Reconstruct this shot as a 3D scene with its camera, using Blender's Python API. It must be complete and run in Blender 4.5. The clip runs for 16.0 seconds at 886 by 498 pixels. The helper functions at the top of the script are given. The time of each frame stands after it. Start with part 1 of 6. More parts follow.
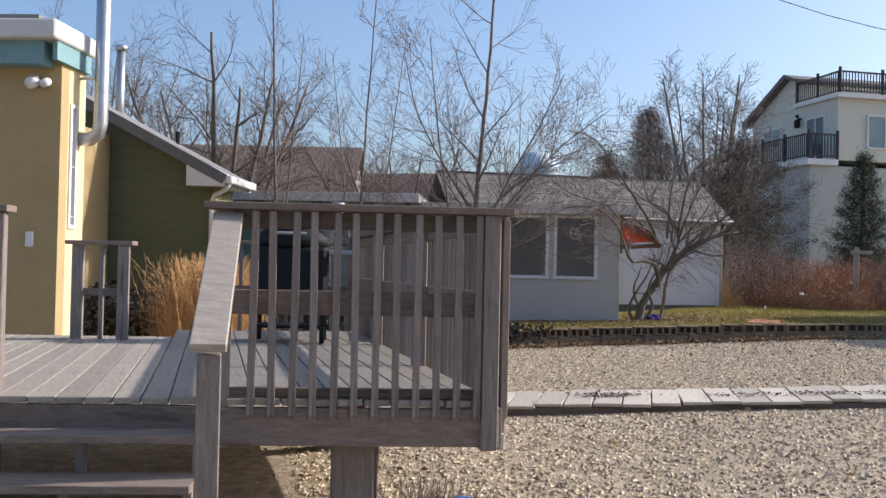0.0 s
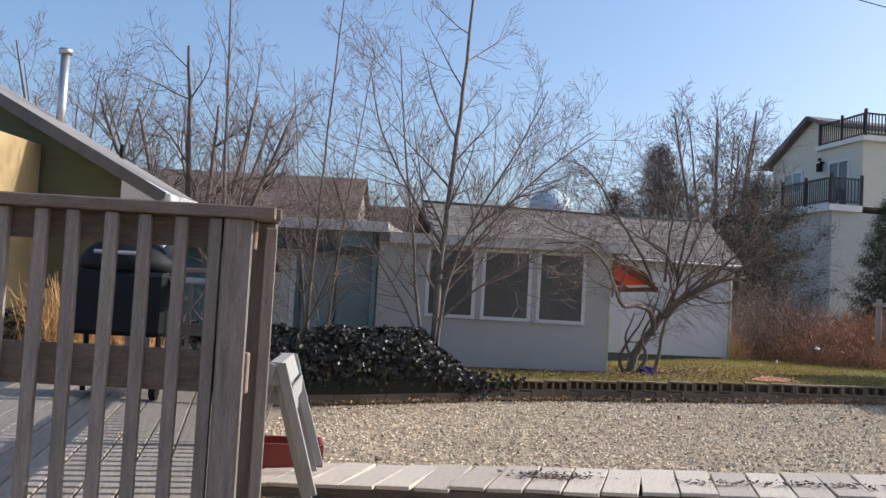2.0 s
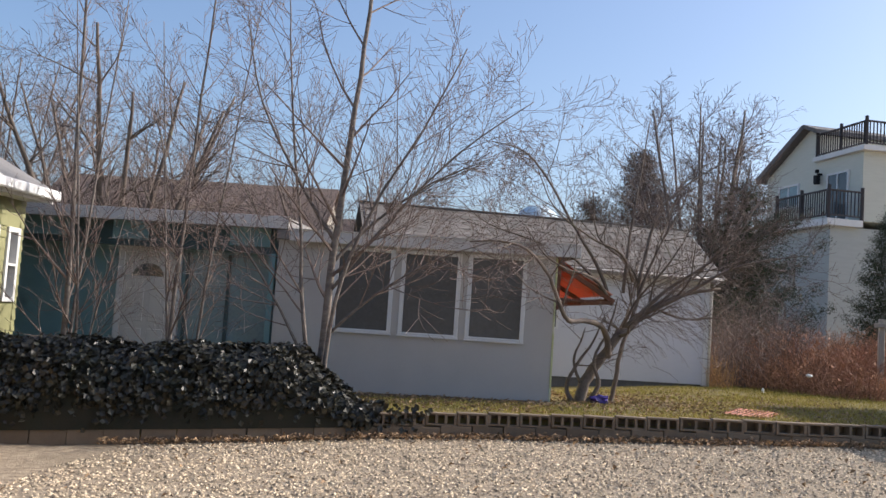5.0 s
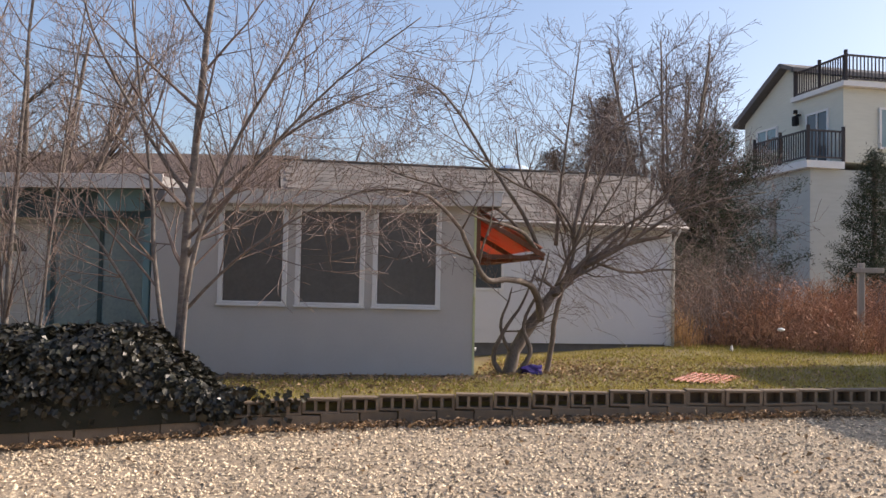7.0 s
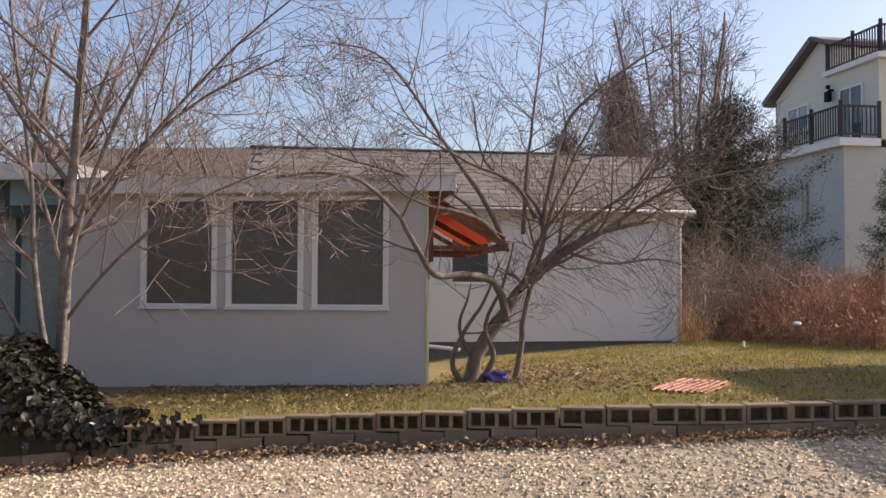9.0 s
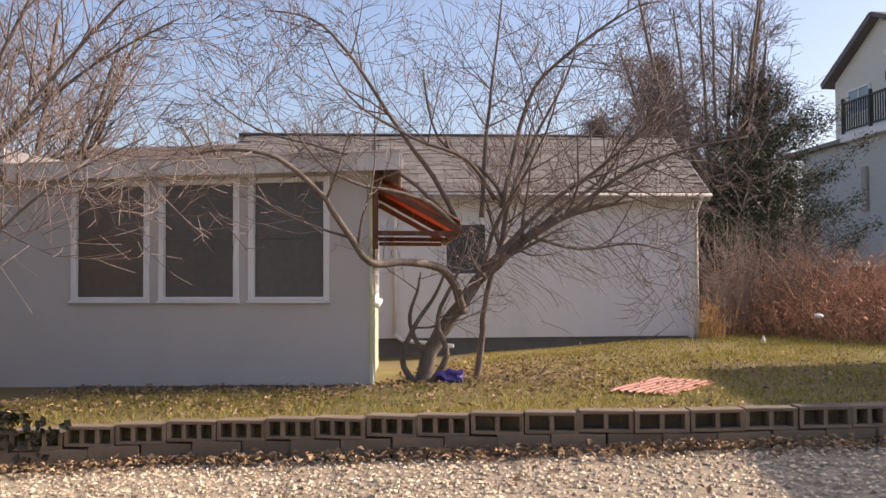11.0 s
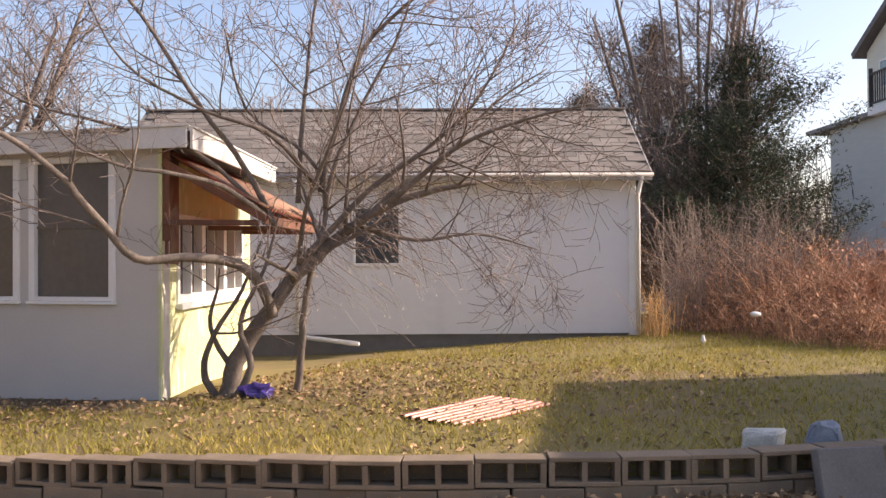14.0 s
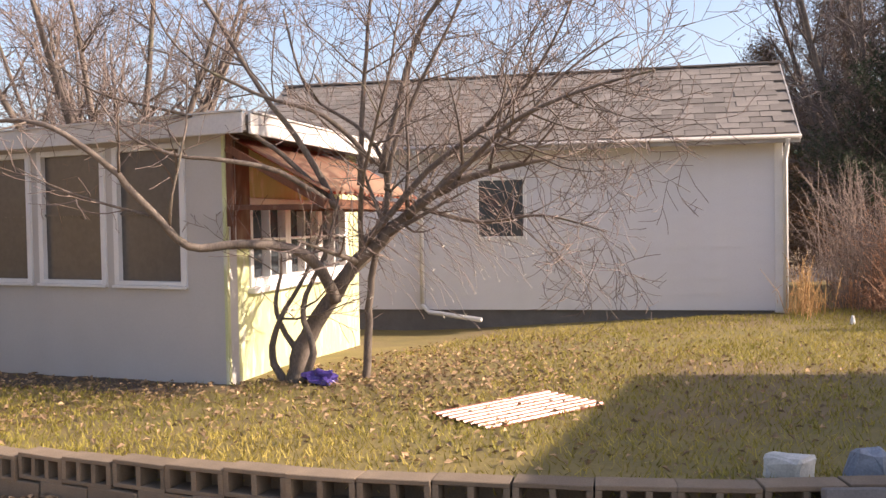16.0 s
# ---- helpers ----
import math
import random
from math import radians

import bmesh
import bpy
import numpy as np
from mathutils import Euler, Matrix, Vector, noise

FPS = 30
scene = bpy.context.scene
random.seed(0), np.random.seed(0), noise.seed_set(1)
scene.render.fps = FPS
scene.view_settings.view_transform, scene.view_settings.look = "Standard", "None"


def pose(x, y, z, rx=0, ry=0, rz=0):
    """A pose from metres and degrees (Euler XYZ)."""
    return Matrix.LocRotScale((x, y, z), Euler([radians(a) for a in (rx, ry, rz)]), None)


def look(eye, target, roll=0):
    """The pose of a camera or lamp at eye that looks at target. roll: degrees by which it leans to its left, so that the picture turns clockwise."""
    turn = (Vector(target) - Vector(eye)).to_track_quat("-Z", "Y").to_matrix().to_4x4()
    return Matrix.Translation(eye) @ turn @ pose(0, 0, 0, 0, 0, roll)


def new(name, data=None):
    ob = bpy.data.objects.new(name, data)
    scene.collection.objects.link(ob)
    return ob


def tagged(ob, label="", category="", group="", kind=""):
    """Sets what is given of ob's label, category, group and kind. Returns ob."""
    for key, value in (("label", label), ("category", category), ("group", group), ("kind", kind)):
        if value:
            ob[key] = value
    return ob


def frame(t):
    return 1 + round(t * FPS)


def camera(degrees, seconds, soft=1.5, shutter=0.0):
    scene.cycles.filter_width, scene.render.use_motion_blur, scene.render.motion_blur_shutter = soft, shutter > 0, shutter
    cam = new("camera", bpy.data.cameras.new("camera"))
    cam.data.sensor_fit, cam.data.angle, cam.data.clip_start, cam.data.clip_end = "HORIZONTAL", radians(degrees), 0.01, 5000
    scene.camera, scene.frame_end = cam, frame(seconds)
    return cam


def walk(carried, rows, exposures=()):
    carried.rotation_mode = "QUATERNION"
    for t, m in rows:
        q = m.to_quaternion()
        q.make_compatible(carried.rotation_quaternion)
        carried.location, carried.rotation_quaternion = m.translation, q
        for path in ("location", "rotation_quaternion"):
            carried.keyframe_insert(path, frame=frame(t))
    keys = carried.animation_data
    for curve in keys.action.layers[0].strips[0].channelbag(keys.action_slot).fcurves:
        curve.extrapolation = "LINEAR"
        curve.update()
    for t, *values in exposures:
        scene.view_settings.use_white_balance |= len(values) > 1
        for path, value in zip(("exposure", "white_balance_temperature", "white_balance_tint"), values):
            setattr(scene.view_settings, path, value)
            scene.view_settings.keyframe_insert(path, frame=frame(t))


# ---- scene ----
cam = camera(49.5, 16.0)
PATH = [
    (0, (1.222, -1.38, 1.593), (1.087, 0.615, 1.629), 1.2),
    (0.5, (1.44, -1.02, 1.604), (1.316, 0.974, 1.694), 1.6),
    (0.7, (1.49, -0.80, 1.625), (1.366, 1.194, 1.721), 1.9),
    (1, (1.645, -0.45, 1.638), (1.509, 1.543, 1.736), 2.2),
    (1.5, (1.845, 0.16, 1.636), (1.689, 2.152, 1.734), 2.7),
    (2, (2.052, 0.812, 1.639), (1.87, 2.8, 1.752), 3.2),
    (2.5, (2.239, 1.379, 1.623), (2.042, 3.366, 1.738), 3.4),
    (3, (2.435, 1.994, 1.6), (2.229, 3.979, 1.725), 3.5),
    (3.5, (2.639, 2.645, 1.601), (2.419, 4.628, 1.739), 3.9),
    (4, (2.846, 3.142, 1.593), (2.64, 5.125, 1.741), 4.0),
    (4.2, (2.885, 3.347, 1.568), (2.688, 5.331, 1.727), 4.2),
    (6.3, (3.924, 5.673, 1.635), (3.762, 7.663, 1.759), 2.3),
    (6.5, (4.006, 5.908, 1.637), (3.845, 7.899, 1.733), 1.9),
    (7, (4.262, 6.474, 1.613), (4.093, 8.465, 1.703), 1.2),
    (7.5, (4.492, 6.952, 1.636), (4.314, 8.941, 1.745), 0.9),
    (8, (4.727, 7.377, 1.685), (4.534, 9.365, 1.784), 0.7),
    (8.5, (4.931, 7.813, 1.703), (4.716, 9.8, 1.776), 0.5),
    (9, (5.229, 8.215, 1.704), (4.974, 10.198, 1.774), 0.2),
    (11.3, (6.614, 9.863, 1.6), (6.183, 11.815, 1.664), -0.3),
    (11.5, (6.734, 10.083, 1.594), (6.287, 12.032, 1.658), -0.3),
    (12, (7.028, 10.499, 1.62), (6.558, 12.442, 1.677), -0.3),
    (12.5, (7.328, 10.872, 1.647), (6.847, 12.813, 1.697), -0.4),
    (13, (7.659, 11.191, 1.686), (7.171, 13.13, 1.725), -0.4),
    (13.5, (8.031, 11.478, 1.716), (7.527, 13.414, 1.749), -0.4),
    (14, (8.392, 11.731, 1.763), (7.858, 13.658, 1.786), -0.3),
    (14.5, (8.703, 12.072, 1.797), (8.095, 13.977, 1.809), -0.3),
    (15, (8.97, 12.44, 1.817), (8.252, 14.307, 1.818), -0.5),
    (15.5, (9.212, 12.767, 1.852), (8.355, 14.574, 1.841), -0.7),
    (16, (9.474, 12.688, 1.969), (8.527, 14.448, 1.91), -1.0),
]
walk(cam, [(t, look(eye, target, roll)) for t, eye, target, roll in PATH],
     exposures=[(0.0, 0.55, 5870, 12), (4.0, 0.56, 5930, 12), (7.0, 0.72, 6500, 17), (9.0, 0.74, 6680, 19), (12.0, 0.93, 6860, 22), (16.0, 1.25, 7080, 22)])

# ---- world, sun, exposure ----
SUN_AZ, SUN_EL = 20.0, 29.0          # degrees from +x towards +y, and above the horizon
world = bpy.data.worlds.new("sky")
scene.world = world
world.use_nodes = True
wn = world.node_tree
sky = wn.nodes.new("ShaderNodeTexSky")
sky.sky_type, sky.sun_disc = "NISHITA", False
sky.sun_elevation, sky.sun_rotation = radians(SUN_EL), radians(90 - SUN_AZ)
sky.altitude, sky.air_density, sky.dust_density, sky.ozone_density = 0, 1.0, 2.6, 2.2
wn.links.new(sky.outputs["Color"], wn.nodes["Background"].inputs["Color"])
wn.nodes["Background"].inputs["Strength"].default_value = 0.125
sun = new("sun", bpy.data.lights.new("sun", "SUN"))
sun.data.energy, sun.data.angle, sun.data.color = 4.0, radians(0.55), (1.0, 0.9, 0.76)
sun.matrix_world = look((40 * math.cos(radians(SUN_AZ)), 40 * math.sin(radians(SUN_AZ)), 40 * math.tan(radians(SUN_EL))), (0, 0, 0))


# ---- materials ----
def material(name, a, b, scale=6.0, fine=60.0, rough=0.8, bump=0.2, stretch=(1, 1, 1), stain=None, stain_scale=0.8, stain_at=0.58, vary=0.0,
             metal=0.0, fine_mix=0.5, bump_dist=0.01, transmit=0.0):
    """Two tones mixed by a coarse and a fine noise, an optional stain, a bump, and a random shade for each piece."""
    m = bpy.data.materials.new(name)
    m.use_nodes = True
    nt = m.node_tree
    p = nt.nodes["Principled BSDF"]
    tc = nt.nodes.new("ShaderNodeTexCoord")
    mp = nt.nodes.new("ShaderNodeMapping")
    mp.inputs["Scale"].default_value = stretch
    nt.links.new(tc.outputs["Object"], mp.inputs["Vector"])

    def noise_node(s, detail):
        n = nt.nodes.new("ShaderNodeTexNoise")
        n.inputs["Scale"].default_value, n.inputs["Detail"].default_value = s, detail
        nt.links.new(mp.outputs["Vector"], n.inputs["Vector"])
        return n

    def mix(fac, x, y, mode="MIX"):
        n = nt.nodes.new("ShaderNodeMix")
        n.data_type, n.blend_type = "RGBA", mode
        for i, v in ((0, fac), (6, x), (7, y)):
            if isinstance(v, bpy.types.NodeSocket):
                nt.links.new(v, n.inputs[i])
            else:
                n.inputs[i].default_value = v if i == 0 else (*v, 1)
        return n.outputs[2]

    def ramp(src, lo, hi):
        n = nt.nodes.new("ShaderNodeMapRange")
        n.inputs[1].default_value, n.inputs[2].default_value = lo, hi
        nt.links.new(src, n.inputs[0])
        return n.outputs[0]

    n1, n2 = noise_node(scale, 4), noise_node(fine, 3)
    add = nt.nodes.new("ShaderNodeMix")
    add.inputs[0].default_value = fine_mix
    nt.links.new(n1.outputs["Fac"], add.inputs[2])
    nt.links.new(n2.outputs["Fac"], add.inputs[3])
    col = mix(ramp(add.outputs[0], 0.35, 0.65), a, b)
    if stain:
        n3 = noise_node(stain_scale, 6)
        col = mix(ramp(n3.outputs["Fac"], stain_at, stain_at + 0.15), col, stain)
    if vary:
        oi = nt.nodes.new("ShaderNodeObjectInfo")
        ge = nt.nodes.new("ShaderNodeNewGeometry")
        sm = nt.nodes.new("ShaderNodeMath")
        sm.operation = "ADD"
        nt.links.new(oi.outputs["Random"], sm.inputs[0])
        nt.links.new(ge.outputs["Random Per Island"], sm.inputs[1])
        fr = nt.nodes.new("ShaderNodeMath")
        fr.operation = "FRACT"
        nt.links.new(sm.outputs[0], fr.inputs[0])
        hv = nt.nodes.new("ShaderNodeHueSaturation")
        mr = nt.nodes.new("ShaderNodeMapRange")
        mr.inputs[3].default_value, mr.inputs[4].default_value = 1 - vary, 1 + vary
        nt.links.new(fr.outputs[0], mr.inputs[0])
        nt.links.new(mr.outputs[0], hv.inputs["Value"])
        nt.links.new(col, hv.inputs["Color"])
        col = hv.outputs["Color"]
    nt.links.new(col, p.inputs["Base Color"])
    p.inputs["Roughness"].default_value, p.inputs["Metallic"].default_value = rough, metal
    if bump:
        bn = nt.nodes.new("ShaderNodeBump")
        bn.inputs["Strength"].default_value, bn.inputs["Distance"].default_value = bump, bump_dist
        nt.links.new(add.outputs[0], bn.inputs["Height"])
        nt.links.new(bn.outputs["Normal"], p.inputs["Normal"])
    if transmit:
        tr = nt.nodes.new("ShaderNodeBsdfTranslucent")
        nt.links.new(col, tr.inputs["Color"])
        ms = nt.nodes.new("ShaderNodeMixShader")
        ms.inputs[0].default_value = transmit
        nt.links.new(p.outputs[0], ms.inputs[1])
        nt.links.new(tr.outputs[0], ms.inputs[2])
        nt.links.new(ms.outputs[0], nt.nodes["Material Output"].inputs["Surface"])
    return m


def glass_pane(name, tint, rough=0.05):
    m = material(name, tint, tuple(c * 0.7 for c in tint), 1.5, 20, rough, 0.02)
    m.node_tree.nodes["Principled BSDF"].inputs["Specular IOR Level"].default_value = 0.6
    return m


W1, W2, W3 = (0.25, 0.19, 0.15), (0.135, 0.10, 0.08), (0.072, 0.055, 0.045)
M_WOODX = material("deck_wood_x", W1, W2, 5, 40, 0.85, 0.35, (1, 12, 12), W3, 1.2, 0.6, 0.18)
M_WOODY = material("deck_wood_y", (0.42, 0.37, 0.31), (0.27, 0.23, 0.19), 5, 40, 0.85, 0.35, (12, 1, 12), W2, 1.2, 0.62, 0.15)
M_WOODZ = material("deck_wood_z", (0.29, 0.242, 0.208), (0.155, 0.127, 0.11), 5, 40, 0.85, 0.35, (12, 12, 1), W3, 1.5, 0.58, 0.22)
M_PLANK = material("boardwalk_wood", (0.60, 0.53, 0.43), (0.42, 0.36, 0.29), 5, 40, 0.85, 0.35, (12, 1, 12), (0.2, 0.17, 0.14), 1.2, 0.66, 0.18)
M_RAWWOOD = material("grey_painted_wood", (0.33, 0.32, 0.305), (0.24, 0.235, 0.22), 4, 40, 0.75, 0.2, (8, 8, 1), (0.25, 0.23, 0.2), 3, 0.66, 0.08)
M_GRAVEL = material("gravel", (0.54, 0.43, 0.29), (0.20, 0.15, 0.10), 9, 48, 0.95, 1.0, (1, 1, 1), (0.33, 0.26, 0.17), 0.5, 0.55, bump_dist=0.03)
M_STONE = material("gravel_stone", (0.68, 0.55, 0.375), (0.38, 0.295, 0.195), 12, 60, 0.9, 0.2, vary=0.65)
M_SOIL = material("lawn_soil", (0.22, 0.165, 0.05), (0.13, 0.104, 0.034), 3, 40, 0.95, 0.6, stain=(0.17, 0.115, 0.06), stain_scale=0.5, stain_at=0.5)
M_GRASS = material("grass_blade", (0.22, 0.205, 0.032), (0.40, 0.305, 0.075), 0.9, 20, 0.8, 0, vary=0.35, transmit=0.25)
M_LITTER = material("dead_leaf", (0.42, 0.29, 0.16), (0.22, 0.135, 0.075), 5, 40, 0.85, 0.2, vary=0.5)
M_BLOCK = material("concrete_block", (0.225, 0.168, 0.112), (0.15, 0.11, 0.074), 6, 120, 0.95, 0.5, stain=(0.10, 0.085, 0.06), stain_scale=3, stain_at=0.6, vary=0.16)
M_STUCCO = material("white_wall_paint", (0.505, 0.483, 0.453), (0.455, 0.435, 0.408), 2, 90, 0.85, 0.15, stain=(0.45, 0.425, 0.395), stain_scale=0.7, stain_at=0.62)
M_SIDING = material("garage_siding_paint", (0.66, 0.65, 0.66), (0.61, 0.60, 0.61), 2, 60, 0.7, 0.1, stain=(0.52, 0.51, 0.51), stain_scale=0.8, stain_at=0.63)
M_TRIM = material("white_trim", (0.75, 0.74, 0.72), (0.66, 0.65, 0.63), 4, 60, 0.6, 0.08)
M_EAVE = material("grey_eave_paint", (0.40, 0.38, 0.36), (0.30, 0.28, 0.265), 3, 50, 0.7, 0.15)
M_FASCIA = material("white_fascia", (0.66, 0.64, 0.61), (0.56, 0.54, 0.515), 3, 50, 0.6, 0.1)
M_SCREEN = glass_pane("dark_screened_glass", (0.105, 0.098, 0.092), 0.3)
M_PANE = glass_pane("window_glass", (0.06, 0.07, 0.08), 0.06)
M_LIME = material("peeling_lime_paint", (0.55, 0.57, 0.31), (0.46, 0.48, 0.245), 6, 60, 0.8, 0.3, (1, 3, 1), (0.66, 0.64, 0.53), 3.5, 0.55)
M_ROOF = material("asphalt_shingle", (0.21, 0.185, 0.16), (0.13, 0.115, 0.10), 4, 120, 0.95, 0.5, stain=(0.10, 0.09, 0.08), stain_scale=1.0, stain_at=0.6, vary=0.22)
M_FLATROOF = material("flat_roof_felt", (0.24, 0.23, 0.22), (0.17, 0.16, 0.155), 3, 60, 0.95, 0.3)
# Sky reflection is put into the pane colour as a flat blue-grey.
M_GLAZE = material("sky_tinted_glazing", (0.25, 0.35, 0.37), (0.17, 0.25, 0.27), 1.5, 20, 0.3, 0.02)
M_TEAL = material("teal_paint", (0.20, 0.34, 0.36), (0.15, 0.27, 0.29), 3, 60, 0.7, 0.15, stain=(0.09, 0.17, 0.18), stain_scale=1.2, stain_at=0.6)
M_TEALD = material("dark_teal_paint", (0.055, 0.095, 0.10), (0.04, 0.07, 0.075), 3, 60, 0.8, 0.15)
M_DOORW = material("white_door_paint", (0.62, 0.60, 0.57), (0.56, 0.54, 0.51), 3, 60, 0.5, 0.05)
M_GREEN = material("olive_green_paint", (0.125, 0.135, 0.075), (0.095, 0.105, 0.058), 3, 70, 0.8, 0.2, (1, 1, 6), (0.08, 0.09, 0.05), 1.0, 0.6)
# Lighter green for the side wall: sunlight on it is put into the colour.
M_YGREEN = material("sunlit_green_siding", (0.28, 0.275, 0.13), (0.235, 0.23, 0.11), 3, 70, 0.8, 0.2)
# One yellow paint as two colours: darker for the shaded front, paler for sun.
M_YELLOW = material("shaded_ochre_paint", (0.44, 0.32, 0.15), (0.38, 0.275, 0.13), 3, 90, 0.85, 0.25, stain=(0.33, 0.24, 0.11), stain_scale=1.0, stain_at=0.6)
M_YELLOWLIT = material("sunlit_yellow_paint", (0.72, 0.58, 0.33), (0.64, 0.51, 0.29), 3, 60, 0.8, 0.2, stain=(0.56, 0.44, 0.25), stain_scale=1.2, stain_at=0.62)
M_METAL = material("galvanised_steel", (0.55, 0.56, 0.57), (0.42, 0.43, 0.45), 6, 60, 0.38, 0.05, metal=0.8)
M_RUST = material("old_red_cedar", (0.20, 0.085, 0.045), (0.11, 0.045, 0.028), 5, 50, 0.85, 0.5, (10, 1, 1), (0.25, 0.16, 0.10), 2, 0.58, 0.2)
M_REDPLASTIC = material("red_corrugated_plastic", (0.36, 0.14, 0.08), (0.25, 0.10, 0.06), 3, 40, 0.7, 0.4, (1, 6, 1), (0.36, 0.25, 0.165), 2.5, 0.31, transmit=0.4)
for nd in M_REDPLASTIC.node_tree.nodes:
    if nd.type == "BSDF_TRANSLUCENT":
        for lk in list(nd.inputs["Color"].links):
            M_REDPLASTIC.node_tree.links.remove(lk)
        nd.inputs["Color"].default_value = (0.72, 0.075, 0.03, 1)
M_CLAY = material("faded_red_sheet", (0.50, 0.20, 0.12), (0.40, 0.155, 0.10), 4, 50, 0.24, 0.05)
M_CLAY.node_tree.nodes["Principled BSDF"].inputs["Specular IOR Level"].default_value = 0.6
M_SHADE_EARTH = material("shaded_dark_earth", (0.13, 0.085, 0.05), (0.07, 0.046, 0.03), 4, 50, 0.95, 0.8, stain=(0.16, 0.12, 0.05), stain_scale=1.5, stain_at=0.55)
M_BARK = material("grey_brown_bark", (0.22, 0.175, 0.14), (0.095, 0.076, 0.063), 8, 70, 0.9, 0.6, (1, 1, 0.4), (0.16, 0.15, 0.09), 3, 0.62)
M_BIRCH = material("pale_birch_bark", (0.24, 0.205, 0.175), (0.075, 0.062, 0.055), 8, 60, 0.85, 0.4, (1, 1, 2.5))
M_TWIG = material("reddish_twig", (0.24, 0.18, 0.15), (0.11, 0.082, 0.072), 4, 30, 0.85, 0)
M_TWIGFAR = material("grey_twig", (0.18, 0.138, 0.122), (0.09, 0.07, 0.064), 2, 20, 0.85, 0)
M_IVY = material("dark_ivy_leaf", (0.022, 0.025, 0.015), (0.045, 0.036, 0.022), 3, 20, 0.42, 0.05, vary=0.5)
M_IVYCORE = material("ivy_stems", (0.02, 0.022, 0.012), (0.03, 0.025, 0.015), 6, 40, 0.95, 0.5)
M_NEEDLE = material("conifer_needles", (0.022, 0.036, 0.016), (0.04, 0.052, 0.02), 2, 20, 0.75, 0, vary=0.45)
M_BRONZE = material("bronzed_needles", (0.13, 0.075, 0.04), (0.08, 0.055, 0.03), 2, 20, 0.8, 0, vary=0.4)
M_BRUSH = material("red_brown_brush", (0.46, 0.26, 0.148), (0.28, 0.142, 0.084), 1.2, 20, 0.85, 0, vary=0.5)
M_STRAW = material("dry_reed", (0.55, 0.34, 0.14), (0.38, 0.21, 0.085), 2, 20, 0.85, 0, vary=0.4)
M_CREAM = material("cream_siding", (0.62, 0.62, 0.53), (0.56, 0.56, 0.475), 2, 30, 0.8, 0.15, (1, 1, 8))
M_PALE = material("pale_stucco", (0.46, 0.475, 0.44), (0.41, 0.425, 0.39), 1.5, 40, 0.85, 0.15, (1, 1, 6))
M_RAILW = material("dark_rail_paint", (0.05, 0.038, 0.036), (0.035, 0.027, 0.026), 4, 40, 0.6, 0.1)
M_BROWNROOF = material("brown_far_roof", (0.20, 0.14, 0.11), (0.14, 0.10, 0.08), 2, 30, 0.95, 0.2)
M_BLACK = material("black_enamel", (0.016, 0.016, 0.017), (0.01, 0.01, 0.011), 4, 40, 0.65, 0.05)
M_BLACK.node_tree.nodes["Principled BSDF"].inputs["Specular IOR Level"].default_value = 0.2
M_COVER = material("grey_lid", (0.42, 0.42, 0.42), (0.30, 0.30, 0.31), 5, 50, 0.4, 0.05, metal=0.3)
M_REDBOX = material("red_paint", (0.26, 0.035, 0.025), (0.17, 0.025, 0.02), 4, 50, 0.5, 0.1)
M_BLUE = material("blue_plastic", (0.03, 0.13, 0.42), (0.02, 0.09, 0.32), 3, 40, 0.35, 0.05)
M_PURPLE = material("violet_foil", (0.09, 0.06, 0.26), (0.05, 0.035, 0.17), 6, 50, 0.22, 0.8)
M_TANK = material("pale_blue_paint", (0.55, 0.66, 0.72), (0.46, 0.57, 0.64), 1, 10, 0.7, 0.05)
M_WHITEROCK = material("pale_broken_concrete", (0.62, 0.60, 0.54), (0.42, 0.40, 0.36), 8, 80, 0.9, 0.6)
M_BLUESTONE = material("blue_grey_stone", (0.26, 0.29, 0.34), (0.17, 0.19, 0.23), 8, 80, 0.85, 0.5)
M_SLAB = material("grey_slab", (0.16, 0.15, 0.145), (0.11, 0.105, 0.10), 6, 80, 0.9, 0.3)
M_WEATHERED = material("weathered_post", (0.40, 0.36, 0.31), (0.28, 0.25, 0.21), 5, 40, 0.9, 0.4, (10, 10, 1))
M_WIRE = material("black_cable", (0.05, 0.05, 0.05), (0.03, 0.03, 0.03), 5, 20, 0.6, 0)


# ---- mesh helpers ----
def box(bm, x0, x1, y0, y1, z0, z1, bevel=0.0, m=None):
    vs = [bm.verts.new(v) for v in ((x0, y0, z0), (x1, y0, z0), (x1, y1, z0), (x0, y1, z0), (x0, y0, z1), (x1, y0, z1), (x1, y1, z1), (x0, y1, z1))]
    fs = [bm.faces.new([vs[i] for i in q]) for q in ((3, 2, 1, 0), (4, 5, 6, 7), (0, 1, 5, 4), (1, 2, 6, 5), (2, 3, 7, 6), (3, 0, 4, 7))]
    if bevel:
        made = bmesh.ops.bevel(bm, geom=list({e for f in fs for e in f.edges}), offset=bevel, segments=1, affect="EDGES")
        vs = list({v for f in made["faces"] for v in f.verts} | {v for v in vs if v.is_valid})
    if m is not None:
        bmesh.ops.transform(bm, matrix=m, verts=[v for v in vs if v.is_valid])
    return bm


def made_box(x0, x1, y0, y1, z0, z1, bevel=0.0):
    return box(bmesh.new(), x0, x1, y0, y1, z0, z1, bevel)


